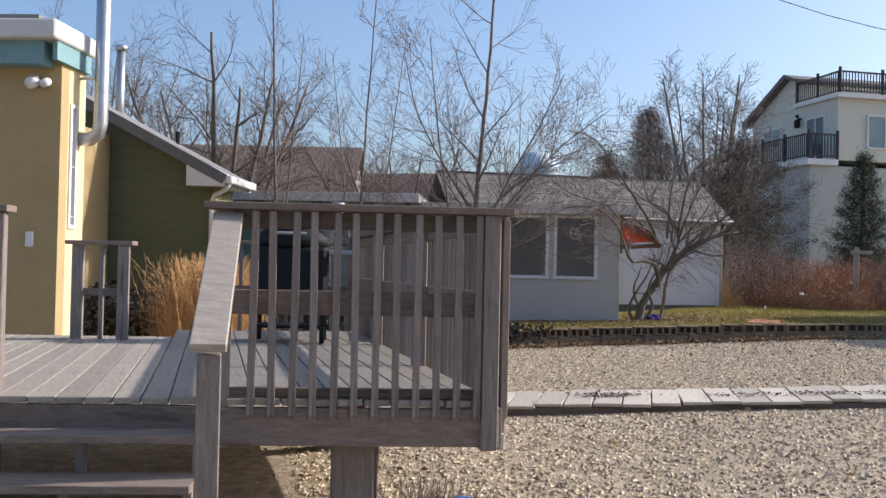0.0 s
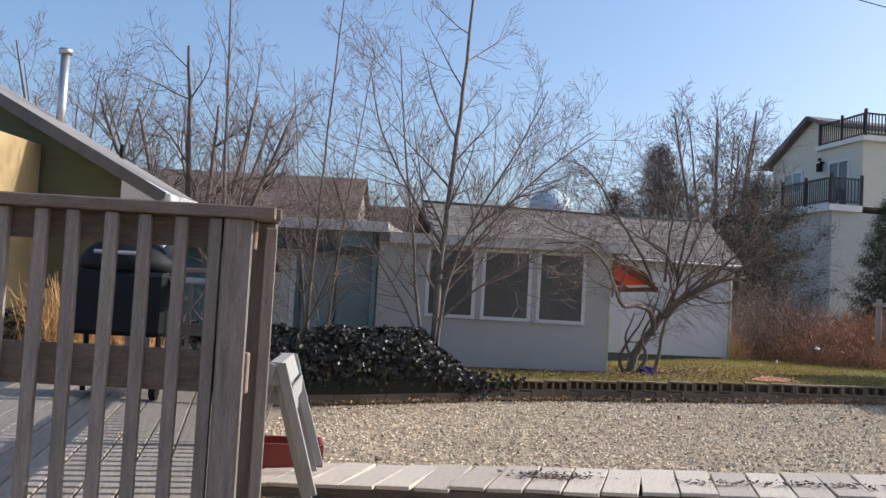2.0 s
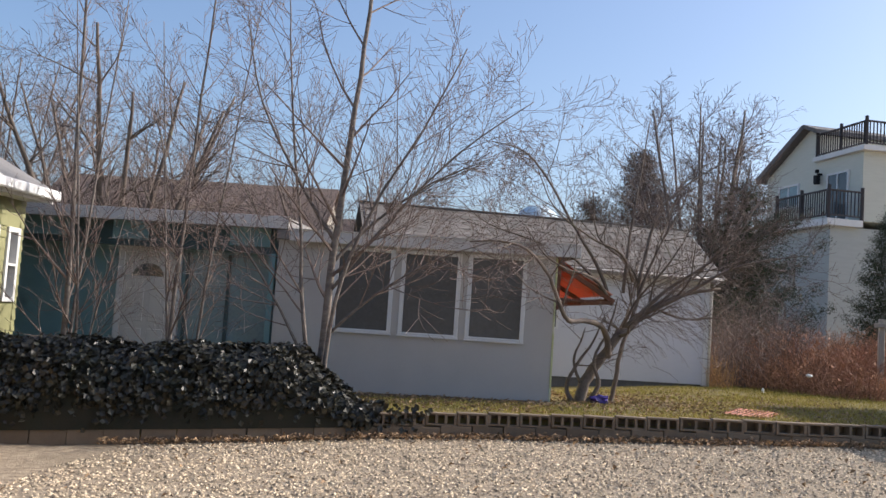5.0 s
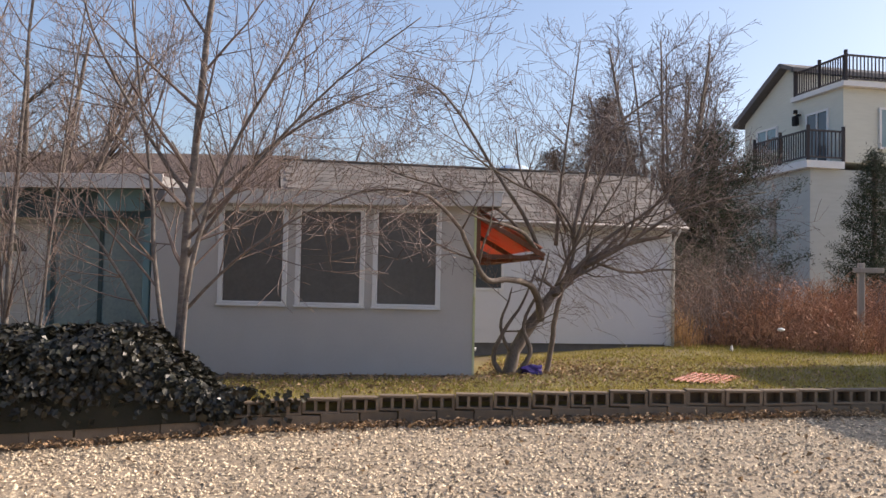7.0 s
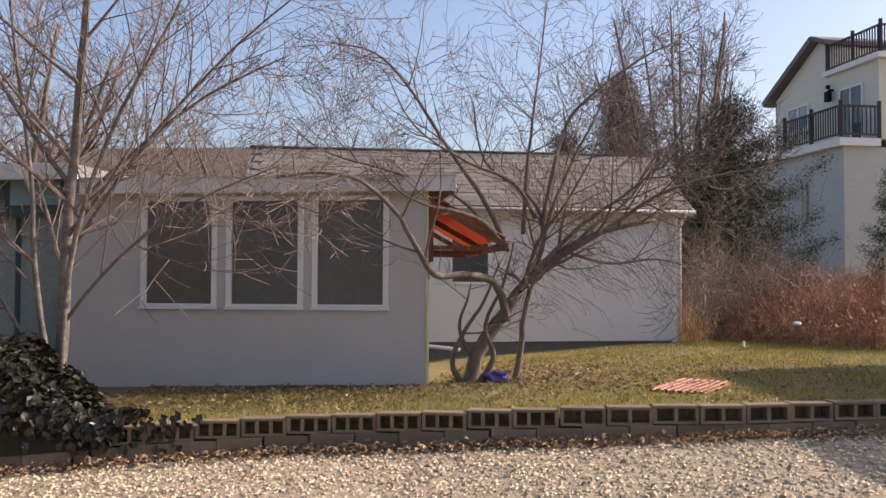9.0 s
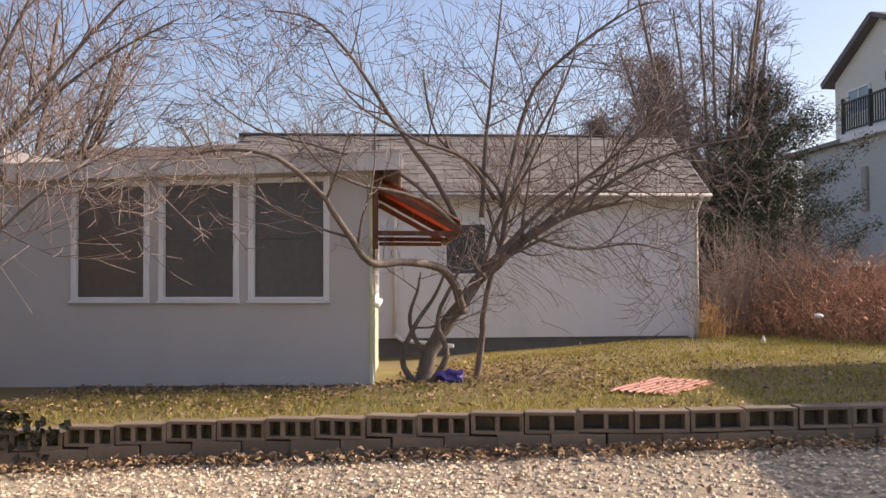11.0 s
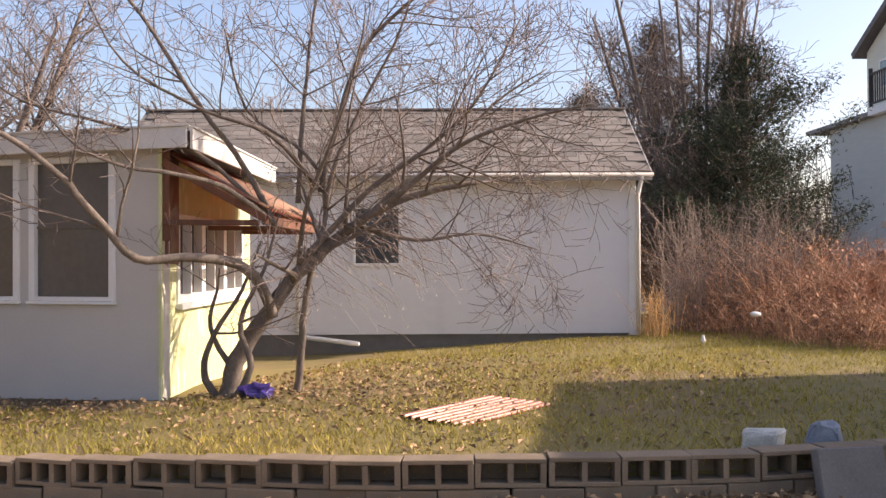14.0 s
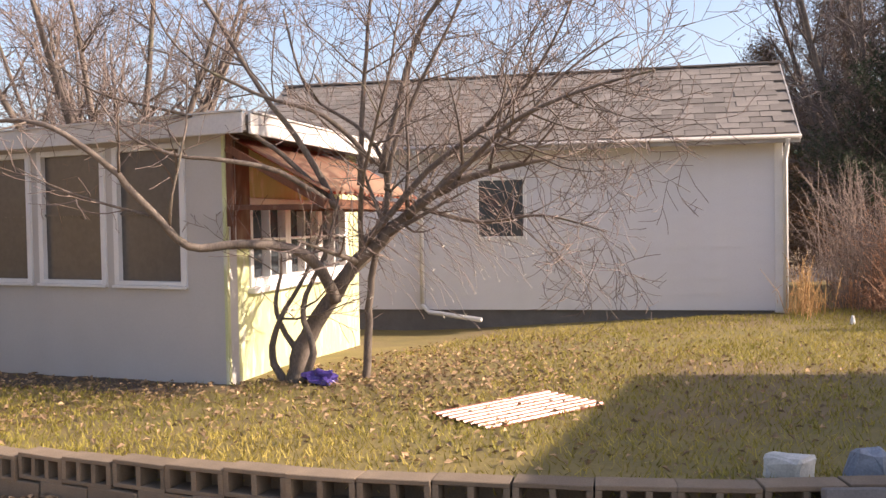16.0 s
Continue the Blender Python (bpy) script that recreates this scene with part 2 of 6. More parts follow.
def prism(points, z0, z1):
    """An upright prism on a plan of points, anticlockwise."""
    bm = bmesh.new()
    lo, hi = [bm.verts.new((x, y, z0)) for x, y in points], [bm.verts.new((x, y, z1)) for x, y in points]
    bm.faces.new(lo[::-1]), bm.faces.new(hi)
    for i in range(len(points)):
        j = (i + 1) % len(points)
        bm.faces.new((lo[i], lo[j], hi[j], hi[i]))
    return bm


def slab(corners, thick):
    """A plate of four corners, thickened downwards."""
    bm = bmesh.new()
    hi = [bm.verts.new(c) for c in corners]
    lo = [bm.verts.new(Vector(c) - Vector((0, 0, thick))) for c in corners]
    bm.faces.new(hi), bm.faces.new(lo[::-1])
    for i in range(len(hi)):
        j = (i + 1) % len(hi)
        bm.faces.new((lo[i], lo[j], hi[j], hi[i]))
    bmesh.ops.recalc_face_normals(bm, faces=bm.faces)
    return bm


def beam(a, b, w, h, bevel=0.004):
    """A board from a to b: w across (level), h in height."""
    a, b = Vector(a), Vector(b)
    d = b - a
    q = d.to_track_quat("X", "Z").to_matrix().to_4x4()
    bm = made_box(0, d.length, -w / 2, w / 2, -h / 2, h / 2, bevel)
    bmesh.ops.transform(bm, matrix=Matrix.Translation(a) @ q, verts=bm.verts)
    return bm


def tube(points, radius, sides=10, closed=True):
    t = Tubes()
    t.add([Vector(p) for p in points], [radius] * len(points), sides)
    bm = bmesh.new()
    me = t.mesh("tmp")
    bm.from_mesh(me)
    bpy.data.meshes.remove(me)
    return bm


class Tubes:
    """Many tapered tubes gathered in one mesh."""

    def __init__(self):
        self.v, self.f = [], []

    def add(self, pts, radii, sides=5):
        base = len(self.v)
        n = len(pts)
        for i, p in enumerate(pts):
            d = (pts[min(i + 1, n - 1)] - pts[max(i - 1, 0)])
            d = d.normalized() if d.length > 1e-6 else Vector((0, 0, 1))
            u = d.orthogonal().normalized() if i == 0 else (u - d * u.dot(d)).normalized()
            w = d.cross(u)
            for k in range(sides):
                a = 2 * math.pi * k / sides
                self.v.append(p + (u * math.cos(a) + w * math.sin(a)) * radii[i])
        for i in range(n - 1):
            for k in range(sides):
                a, b = base + i * sides + k, base + i * sides + (k + 1) % sides
                self.f.append((a, b, b + sides, a + sides))
        self.f.append(tuple(base + (n - 1) * sides + k for k in range(sides)))
        self.f.append(tuple(base + k for k in reversed(range(sides))))

    def mesh(self, name):
        me = bpy.data.meshes.new(name)
        me.from_pydata([tuple(v) for v in self.v], [], self.f)
        return me


def part(name, bm, mat, parent=None, label="", smooth=False):
    """Links a bmesh (or a mesh) as one object under its thing."""
    if isinstance(bm, bmesh.types.BMesh):
        me = bpy.data.meshes.new(name)
        bmesh.ops.recalc_face_normals(bm, faces=bm.faces)
        bm.to_mesh(me)
        bm.free()
    else:
        me = bm
    if not me.materials:
        me.materials.append(mat)
    if smooth:
        me.polygons.foreach_set("use_smooth", [True] * len(me.polygons))
    ob = new(name, me)
    if parent is not None:
        ob.parent = parent
        ob.matrix_parent_inverse = parent.matrix_basis.inverted()
    if label:
        tagged(ob, label)
    return ob


def thing(name, label, category, at=None, group="", kind=""):
    ob = new(name)
    ob.empty_display_size = 0.2
    if at is not None:
        ob.matrix_basis = at
    return tagged(ob, label, category, group, kind)


def single(name, bm, mat, label, category, group="", kind="", smooth=False):
    return tagged(part(name, bm, mat, None, "", smooth), label, category, group, kind)


def piece(name, me, parent, m):
    """One of many alike pieces that share a mesh, at the pose m in the world."""
    ob = new(name, me)
    ob.parent = parent
    ob.matrix_parent_inverse = parent.matrix_basis.inverted()
    ob.matrix_basis = m
    return ob


def mesh_of(bm, name, mat):
    me = bpy.data.meshes.new(name)
    bmesh.ops.recalc_face_normals(bm, faces=bm.faces)
    bm.to_mesh(me)
    bm.free()
    me.materials.append(mat)
    return me


def cards(name, centres, normals, sizes, aspect, mat, rng, tri=False, bend=0.25):
    """Many small bent leaves in one mesh, as pairs of quads folded along the middle."""
    n = len(centres)
    c, nm = np.asarray(centres, float), np.asarray(normals, float)
    nm /= np.linalg.norm(nm, axis=1)[:, None] + 1e-9
    r = rng.normal(size=(n, 3))
    u = np.cross(nm, r)
    u /= np.linalg.norm(u, axis=1)[:, None] + 1e-9
    w = np.cross(nm, u)
    s = np.asarray(sizes, float)[:, None]
    v = np.stack([c - u * s * 0.5, c + w * s * aspect * 0.5 + nm * s * bend * 0.3, c + u * s * 0.5 - nm * s * bend * 0.2, c - w * s * aspect * 0.5 + nm * s * bend * 0.3], 1).reshape(-1, 3)
    i = np.arange(n) * 4
    faces = np.concatenate([np.stack([i, i + 1, i + 2], 1), np.stack([i, i + 2, i + 3], 1)])
    me = bpy.data.meshes.new(name)
    me.from_pydata(v.tolist(), [], faces.tolist())
    me.materials.append(mat)
    return me

# ---- ground ----
rng = np.random.default_rng(7)
WALL_LINE = [(-3.4, 14.2), (-1.3, 15.0), (0.2, 15.6), (1.0, 15.95), (2.0, 16.33), (3.0, 16.56), (4.0, 16.6), (5.0, 16.6), (5.7, 16.62), (6.5, 16.7), (7.2, 16.86), (7.9, 17.06), (8.6, 17.32), (9.5, 17.8), (10.6, 18.5)]


def lawn_z(x, y):
    dip = max(0.0, 1 - math.hypot(x - 2.2, y - 24.9) / 4.5)
    return 0.42 + 0.021 * min(max(x, -2), 11) - 0.17 * dip + 0.02 * noise.noise((x * 0.5, y * 0.5, 0)) + 0.01 * noise.noise((x * 2, y * 2, 3))


def wall_top(x):
    """The block wall follows the yard, which climbs to the right."""
    return 0.385 + 0.045 * min(max(x, -3), 6) + 0.012 * min(max(x - 6, 0), 5)


def on_line(x):
    for (x0, y0), (x1, y1) in zip(WALL_LINE, WALL_LINE[1:]):
        if x0 <= x <= x1:
            return y0 + (y1 - y0) * (x - x0) / (x1 - x0)
    return WALL_LINE[0][1] if x < WALL_LINE[0][0] else WALL_LINE[-1][1] + (x - WALL_LINE[-1][0]) * 0.6


def gravel_z(x, y):
    slope = 0.05 + 0.05 * min(max(x, -2), 6) + 0.02 * min(max(x - 6, 0), 5)
    return slope + 0.02 * noise.noise((x * 0.45, y * 0.45, 1)) + 0.008 * noise.noise((x * 1.7, y * 1.7, 5))


def build_ground():
    xs = [-3000, -300, -60, -20] + [-10 + i * 0.5 for i in range(61)] + [30, 60, 300, 3000]
    ys = [-3000, -300, -60, -20] + [-8 + i * 0.5 for i in range(61)] + [32, 60, 300, 3000]
    v = [(x, y, gravel_z(x, y) if -30 < x < 40 and -30 < y < on_line(x) + 0.4 else 0.0) for y in ys for x in xs]
    n = len(xs)
    f = [(j * n + i, j * n + i + 1, (j + 1) * n + i + 1, (j + 1) * n + i) for j in range(len(ys) - 1) for i in range(n - 1)]
    me = bpy.data.meshes.new("ground")
    me.from_pydata(v, [], f)
    tagged(part("ground", me, M_GRAVEL, smooth=True), "pale tan gravel yard reaching to the horizon", "ground", kind="structure")


build_ground()


def build_lawn():
    """The raised bed of earth behind the block wall."""
    xs = [-12 + 0.4 * i for i in range(76)]
    rows = 40
    v, f = [], []
    for x in xs:
        y0 = on_line(x) + 0.12
        for j in range(rows):
            y = y0 + (34 - y0) * (j / (rows - 1)) ** 1.5
            v.append((x, y, lawn_z(x, y) if j else lawn_z(x, y) - 0.06))
    n = len(xs)
    for i in range(n - 1):
        for j in range(rows - 1):
            a = i * rows + j
            f.append((a, a + rows, a + rows + 1, a + 1))
    base = len(v)
    for i in range(n):
        x, y, _ = v[i * rows]
        v.append((x, y, -0.2))
    f += [(base + i, base + i + 1, (i + 1) * rows, i * rows) for i in range(n - 1)]
    me = bpy.data.meshes.new("lawn")
    me.from_pydata(v, [], f)
    tagged(part("lawn", me, M_SOIL, smooth=True), "raised lawn of thin yellowed winter grass on brown earth", "lawn", kind="structure")


build_lawn()


# ---- retaining wall of concrete blocks ----
def block_mesh(kind):
    """A hollow block on its side, 0.40 x 0.16 x 0.19, its cells open to the front; kind: number of cells (0: plain)."""
    bm = bmesh.new()
    w, d, h = 0.392, 0.16, (0.16 if kind else 0.19)
    if not kind:
        box(bm, -w / 2, w / 2, 0, d, 0, h, 0.006)
    else:
        t = 0.032
        cell = (w - t * (kind + 1)) / kind
        box(bm, -w / 2, w / 2, 0, d, 0, 0.026, 0.004)
        box(bm, -w / 2, w / 2, 0, d, h - 0.026, h, 0.004)
        for i in range(kind + 1):
            x = -w / 2 + i * (cell + t)
            box(bm, x, x + t, 0.001, d, 0.026, h - 0.026)
        box(bm, -w / 2 + t, w / 2 - t, d - 0.02, d - 0.002, 0.026, h - 0.026)
    return mesh_of(bm, "block", M_BLOCK)


def build_wall():
    wall = thing("retaining_wall", "low brown-grey concrete block wall with open-celled blocks along the top", "wall", kind="structure")
    meshes = [block_mesh(0), block_mesh(2), block_mesh(3)]
    pts = [Vector((x, y, 0)) for x, y in WALL_LINE]
    seg = [(a, b, (b - a).length) for a, b in zip(pts, pts[1:])]
    total = sum(s[2] for s in seg)

    def at(s):
        for a, b, l in seg:
            if s <= l:
                return a + (b - a) * (s / l)
            s -= l
        return pts[-1]

    r = random.Random(3)
    for course in (-1, 0, 1):
        s = 0.2 * (course % 2)
        while s + 0.4 < total:
            p, q = at(s), at(s + 0.4)
            c, ang = (p + q) / 2, math.degrees(math.atan2(q.y - p.y, q.x - p.x))
            if course < 1 or c.x > 1.0:
                kind = 0 if course < 1 else (2 if r.random() < 0.5 or 5.3 < c.x < 7.0 else 3)
                if course == 1 and c.x < 5.0:
                    kind = 3
                piece("block", meshes[max(kind - 1, 0)], wall, pose(c.x + r.uniform(-.004, .004), c.y + r.uniform(-.012, .012), wall_top(c.x) - 0.353 + course * 0.193 + r.uniform(-.004, .004), r.uniform(-1, 1), r.uniform(-.8, .8), ang + r.uniform(-1.2, 1.2)))
            s += 0.4


# ---- main white house ----
YF, XR = 19.44, 3.60          # front wall plane and right-hand corner


END = pose(XR, YF, 0, 0, 0, 14.5) @ pose(-XR, -YF, 0)    # the end wall runs back at 14.5 degrees


def local(bm, m):
    bmesh.ops.transform(bm, matrix=m, verts=bm.verts)
    return bm


def window(name, parent, x0, x1, z0, z1, y, frame=0.055, mat=None, sash=True, label=""):
    """A framed window set in a wall that faces -y."""
    w = part(name, made_box(x0, x1, y + 0.03, y + 0.05, z0, z1), mat or M_SCREEN, parent, label)
    for nm, b in (("frame", (x0 - 0.01, x0 + frame, z0, z1)), ("frame", (x1 - frame, x1 + 0.01, z0, z1)), ("frame", (x0 + frame, x1 - frame, z1 - frame, z1)), ("frame", (x0 + frame, x1 - frame, z0, z0 + frame * 0.7))):
        part(nm, made_box(b[0], b[1], y - 0.025, y + 0.06, b[2], b[3], 0.004), M_TRIM, w)
    part("sill", made_box(x0 - 0.02, x1 + 0.02, y - 0.05, y + 0.0, z0 - 0.03, z0 - 0.002, 0.004), M_TRIM, w)
    if sash:
        zm = (z0 + z1) / 2 + 0.02
        part("sash_rail", made_box(x0 + frame, x1 - frame, y + 0.012, y + 0.035, zm - 0.012, zm + 0.012), M_SCREEN, w)
    return w


def build_house():
    h = thing("house", "low white flat-roofed house with three dark screened windows", "house")
    wins = [(0.06, 1.01), (1.145, 2.085), (2.215, 3.125)]
    z0, z1 = 1.40, 2.74
    # front wall with three openings
    bm = bmesh.new()
    x = -0.9
    for a, b in wins:
        box(bm, x, a, YF, YF + 0.15, 0.3, 2.8)
        box(bm, a, b, YF, YF + 0.15, 0.3, z0)
        box(bm, a, b, YF, YF + 0.15, z1, 2.8)
        x = b
    box(bm, x, XR, YF, YF + 0.15, 0.3, 2.8)
    bmesh.ops.remove_doubles(bm, verts=bm.verts, dist=0.001)
    part("wall", bm, M_STUCCO, h)
    for a, b in wins:
        window("window", h, a, b, z0, z1, YF, label="tall window with a dark insect screen")
    # added dark sheet: stands in for the unlit room behind the screens
    part("wall", made_box(-0.9, XR - 0.5, YF + 0.9, YF + 1.0, 0.3, 2.8), M_IVYCORE, h, "added dark sheet for the unlit room")
    # lime end wall, turned a little about the front corner
    bm = bmesh.new()
    ya, yb, ye = 19.92, 22.7, 23.15
    box(bm, XR - 0.15, XR, YF + 0.15, ya, 0.3, 2.8)
    box(bm, XR - 0.15, XR, ya, yb, 0.3, 1.36)
    box(bm, XR - 0.15, XR, ya, yb, 2.22, 2.8)
    box(bm, XR - 0.15, XR, yb, ye, 0.3, 2.8)
    bmesh.ops.remove_doubles(bm, verts=bm.verts, dist=0.001)
    part("end_wall", local(bm, END), M_LIME, h, "peeling lime-green painted end wall")
    part("corner_board", local(made_box(XR - 0.02, XR + 0.012, YF - 0.012, YF + 0.10, 0.42, 2.8, 0.004), END), M_LIME, h)
    part("wall", made_box(-0.9, 2.56, 22.85, 23.0, 0.3, 2.8), M_STUCCO, h)
    n = 3
    step = (yb - ya) / n
    for i in range(n):
        y0, y1 = ya + i * step, ya + (i + 1) * step
        w = part("window", local(made_box(XR - 0.09, XR - 0.07, y0, y1, 1.36, 2.22), END), M_PANE, h, "white casement with small panes")
        for a, b, c, d in ((y0, y0 + 0.07, 1.36, 2.22), (y1 - 0.07, y1, 1.36, 2.22), (y0 + 0.07, y1 - 0.07, 1.36, 1.44), (y0 + 0.07, y1 - 0.07, 2.14, 2.22), ((y0 + y1) / 2 - 0.012, (y0 + y1) / 2 + 0.012, 1.44, 2.14), (y0 + 0.07, y1 - 0.07, 1.80, 1.825)):
            part("frame", local(made_box(XR - 0.10, XR + 0.02, a, b, c, d, 0.004), END), M_TRIM, w)
    part("window_sill", local(made_box(XR - 0.02, XR + 0.07, ya - 0.03, yb + 0.03, 1.30, 1.358, 0.006), END), M_TRIM, h)
    # recessed porch with a teal wall and a white door
    part("porch_wall", made_box(-7.0, -0.9, 19.9, 20.05, 0.3, 3.0), M_TEAL, h, "teal-painted recessed porch wall")
    part("porch_return", made_box(-0.9, -0.78, YF + 0.151, 19.9, 0.3, 2.8), M_STUCCO, h)
    d = part("door", made_box(-3.62, -2.76, 19.83, 19.9, 0.5, 2.48, 0.006), M_DOORW, h, "white panelled door with a fan light")
    for z, hgt in ((0.65, 0.55), (1.32, 0.55)):
        for xx in (-3.52, -3.14):
            part("panel", made_box(xx, xx + 0.28, 19.818, 19.832, z, z + hgt, 0.006), M_DOORW, d)
    bm = bmesh.new()
    bmesh.ops.create_circle(bm, cap_ends=True, radius=0.27, segments=24)
    for v in list(bm.verts):
        v.co = Vector((v.co.x - 3.19, 19.822, 2.08 + max(v.co.y, 0) * 0.8))
    part("fan_light", bm, M_PANE, d)
    part("door_handle", tube([(-2.86, 19.78, 1.5), (-2.86, 19.83, 1.5)], 0.025), M_METAL, d)
    for a, b, c, e in ((-3.74, -3.63, 0.5, 2.6), (-2.75, -2.64, 0.5, 2.6), (-3.63, -2.75, 2.485, 2.6)):
        part("door_frame", made_box(a, b, 19.84, 19.9, c, e, 0.004), M_TRIM, h)
    part("porch_window", made_box(-2.55, -1.06, 19.86, 19.9, 0.7, 2.52), M_GLAZE, h, "porch glazing, sky reflection put into its blue-grey")
    for xx in (-2.55, -1.84, -1.12):
        part("window_mullion", made_box(xx, xx + 0.06, 19.83, 19.92, 0.7, 2.52, 0.004), M_TEALD, h)
    # Beam's dark teal holds the roof's shade; paler panels are its lit parts.
    part("porch_beam", made_box(-7.0, -0.9, YF + 0.12, YF + 0.2, 2.56, 3.06), M_TEALD, h, "porch header, roof shade put into its dark teal")
    for xx, w in ((-5.7, 1.2), (-3.75, 0.62), (-1.75, 0.68)):
        part("header_panel", made_box(xx, xx + w, YF + 0.09, YF + 0.118, 2.66, 2.98, 0.006), M_TEAL, h)
    part("porch_post", made_box(-1.05, -0.95, YF + 0.06, YF + 0.17, 0.3, 2.56, 0.006), M_TEAL, h)
    part("porch_roof", made_box(-7.2, -0.72, YF - 0.12, 21.6, 2.97, 3.14), M_FLATROOF, h)
    part("fascia", made_box(-7.2, -0.72, YF - 0.155, YF - 0.122, 2.96, 3.16, 0.004), M_FASCIA, h)
    # roof
    rc = [END @ Vector((XR + 0.30, y, 0)) for y in (YF - 0.14, 23.2)]
    part("roof", prism([(-0.9, YF - 0.14), (rc[0].x, YF - 0.14), (rc[1].x, rc[1].y), (-0.9, 23.1)], 2.80, 2.94), M_FLATROOF, h)
    part("fascia", made_box(-0.68, rc[0].x + 0.03, YF - 0.17, YF - 0.142, 2.77, 2.955, 0.004), M_FASCIA, h)
    part("fascia", local(made_box(XR + 0.302, XR + 0.33, YF - 0.12, 23.2, 2.77, 2.955, 0.004), END), M_FASCIA, h)
    part("drip_edge", made_box(-0.68, rc[0].x + 0.05, YF - 0.19, YF - 0.13, 2.957, 2.972), M_FASCIA, h)
    part("drip_edge", local(made_box(XR + 0.29, XR + 0.35, YF - 0.10, 23.2, 2.957, 2.972), END), M_FASCIA, h)


def corrugated(length, width, pitch, depth, thick):
    """A corrugated sheet, ridges along x, in its own axes."""
    n = int(width / pitch) * 8
    bm = bmesh.new()
    rows = []
    for s in (0, -thick):
        a = [bm.verts.new((0, width * i / n, s + depth * math.sin(2 * math.pi * i / 8))) for i in range(n + 1)]
        b = [bm.verts.new((length, width * i / n, s + depth * math.sin(2 * math.pi * i / 8))) for i in range(n + 1)]
        rows.append((a, b))
    (a, b), (c, d) = rows
    for i in range(n):
        bm.faces.new((a[i], b[i], b[i + 1], a[i + 1]))
        bm.faces.new((c[i], c[i + 1], d[i + 1], d[i]))
        bm.faces.new((a[i], a[i + 1], c[i + 1], c[i]))
        bm.faces.new((b[i], d[i], d[i + 1], b[i + 1]))
    return bm


def build_awning():
    a = thing("awning", "rust-red timber awning roofed with dirty red corrugated plastic", "awning")
    y0, y1 = 19.46, 22.6
    top, out = Vector((XR + 0.02, 0, 2.74)), Vector((XR + 0.92, 0, 2.24))
    slope = (out - top).normalized()
    bm = corrugated(1.08, y1 - y0 - 0.1, 0.14, 0.02, 0.006)
    ang = math.degrees(math.atan2(slope.z, slope.x))
    bmesh.ops.transform(bm, matrix=END @ pose(top.x, y0 + 0.05, top.z + 0.03, 0, -ang, 0), verts=bm.verts)
    part("roof_sheet", bm, M_REDPLASTIC, a, "translucent red corrugated plastic, dusted with brown dirt", True)
    for y in (y0, (y0 + y1) / 2, y1):
        part("rafter", local(beam((top.x, y, top.z - 0.075), (out.x + 0.05, y, out.z - 0.105), 0.045, 0.07), END), M_RUST, a)
        part("brace", local(beam((XR + 0.02, y, 2.12), (out.x - 0.02, y, out.z - 0.13), 0.045, 0.05), END), M_RUST, a)
    part("front_beam", local(beam((out.x + 0.02, y0 - 0.03, out.z - 0.10), (out.x + 0.02, y1 + 0.03, out.z - 0.10), 0.04, 0.09), END), M_RUST, a)
    part("ledger", local(beam((XR + 0.03, y0, 2.78), (XR + 0.03, y1, 2.78), 0.04, 0.09), END), M_RUST, a)
    part("side_panel", local(made_box(XR + 0.014, XR + 0.034, y0 + 0.05, y0 + 0.44, 1.74, 2.73, 0.003), END), M_RUST, a, "dark red-brown board panel beside the windows")
    part("post", local(beam((XR + 0.03, y0 + 0.02, 1.95), (XR + 0.03, y0 + 0.02, 2.78), 0.05, 0.09), END), M_RUST, a)


# ---- garage ----
G0 = Vector((7.28, 26.75, 0))
GA = 16.0
GW = Vector((math.cos(radians(GA)), math.sin(radians(GA)), 0))       # along the wall, to the right
GM = pose(G0.x, G0.y, 0, 0, 0, GA)                                    # local: x along the wall, y into the building


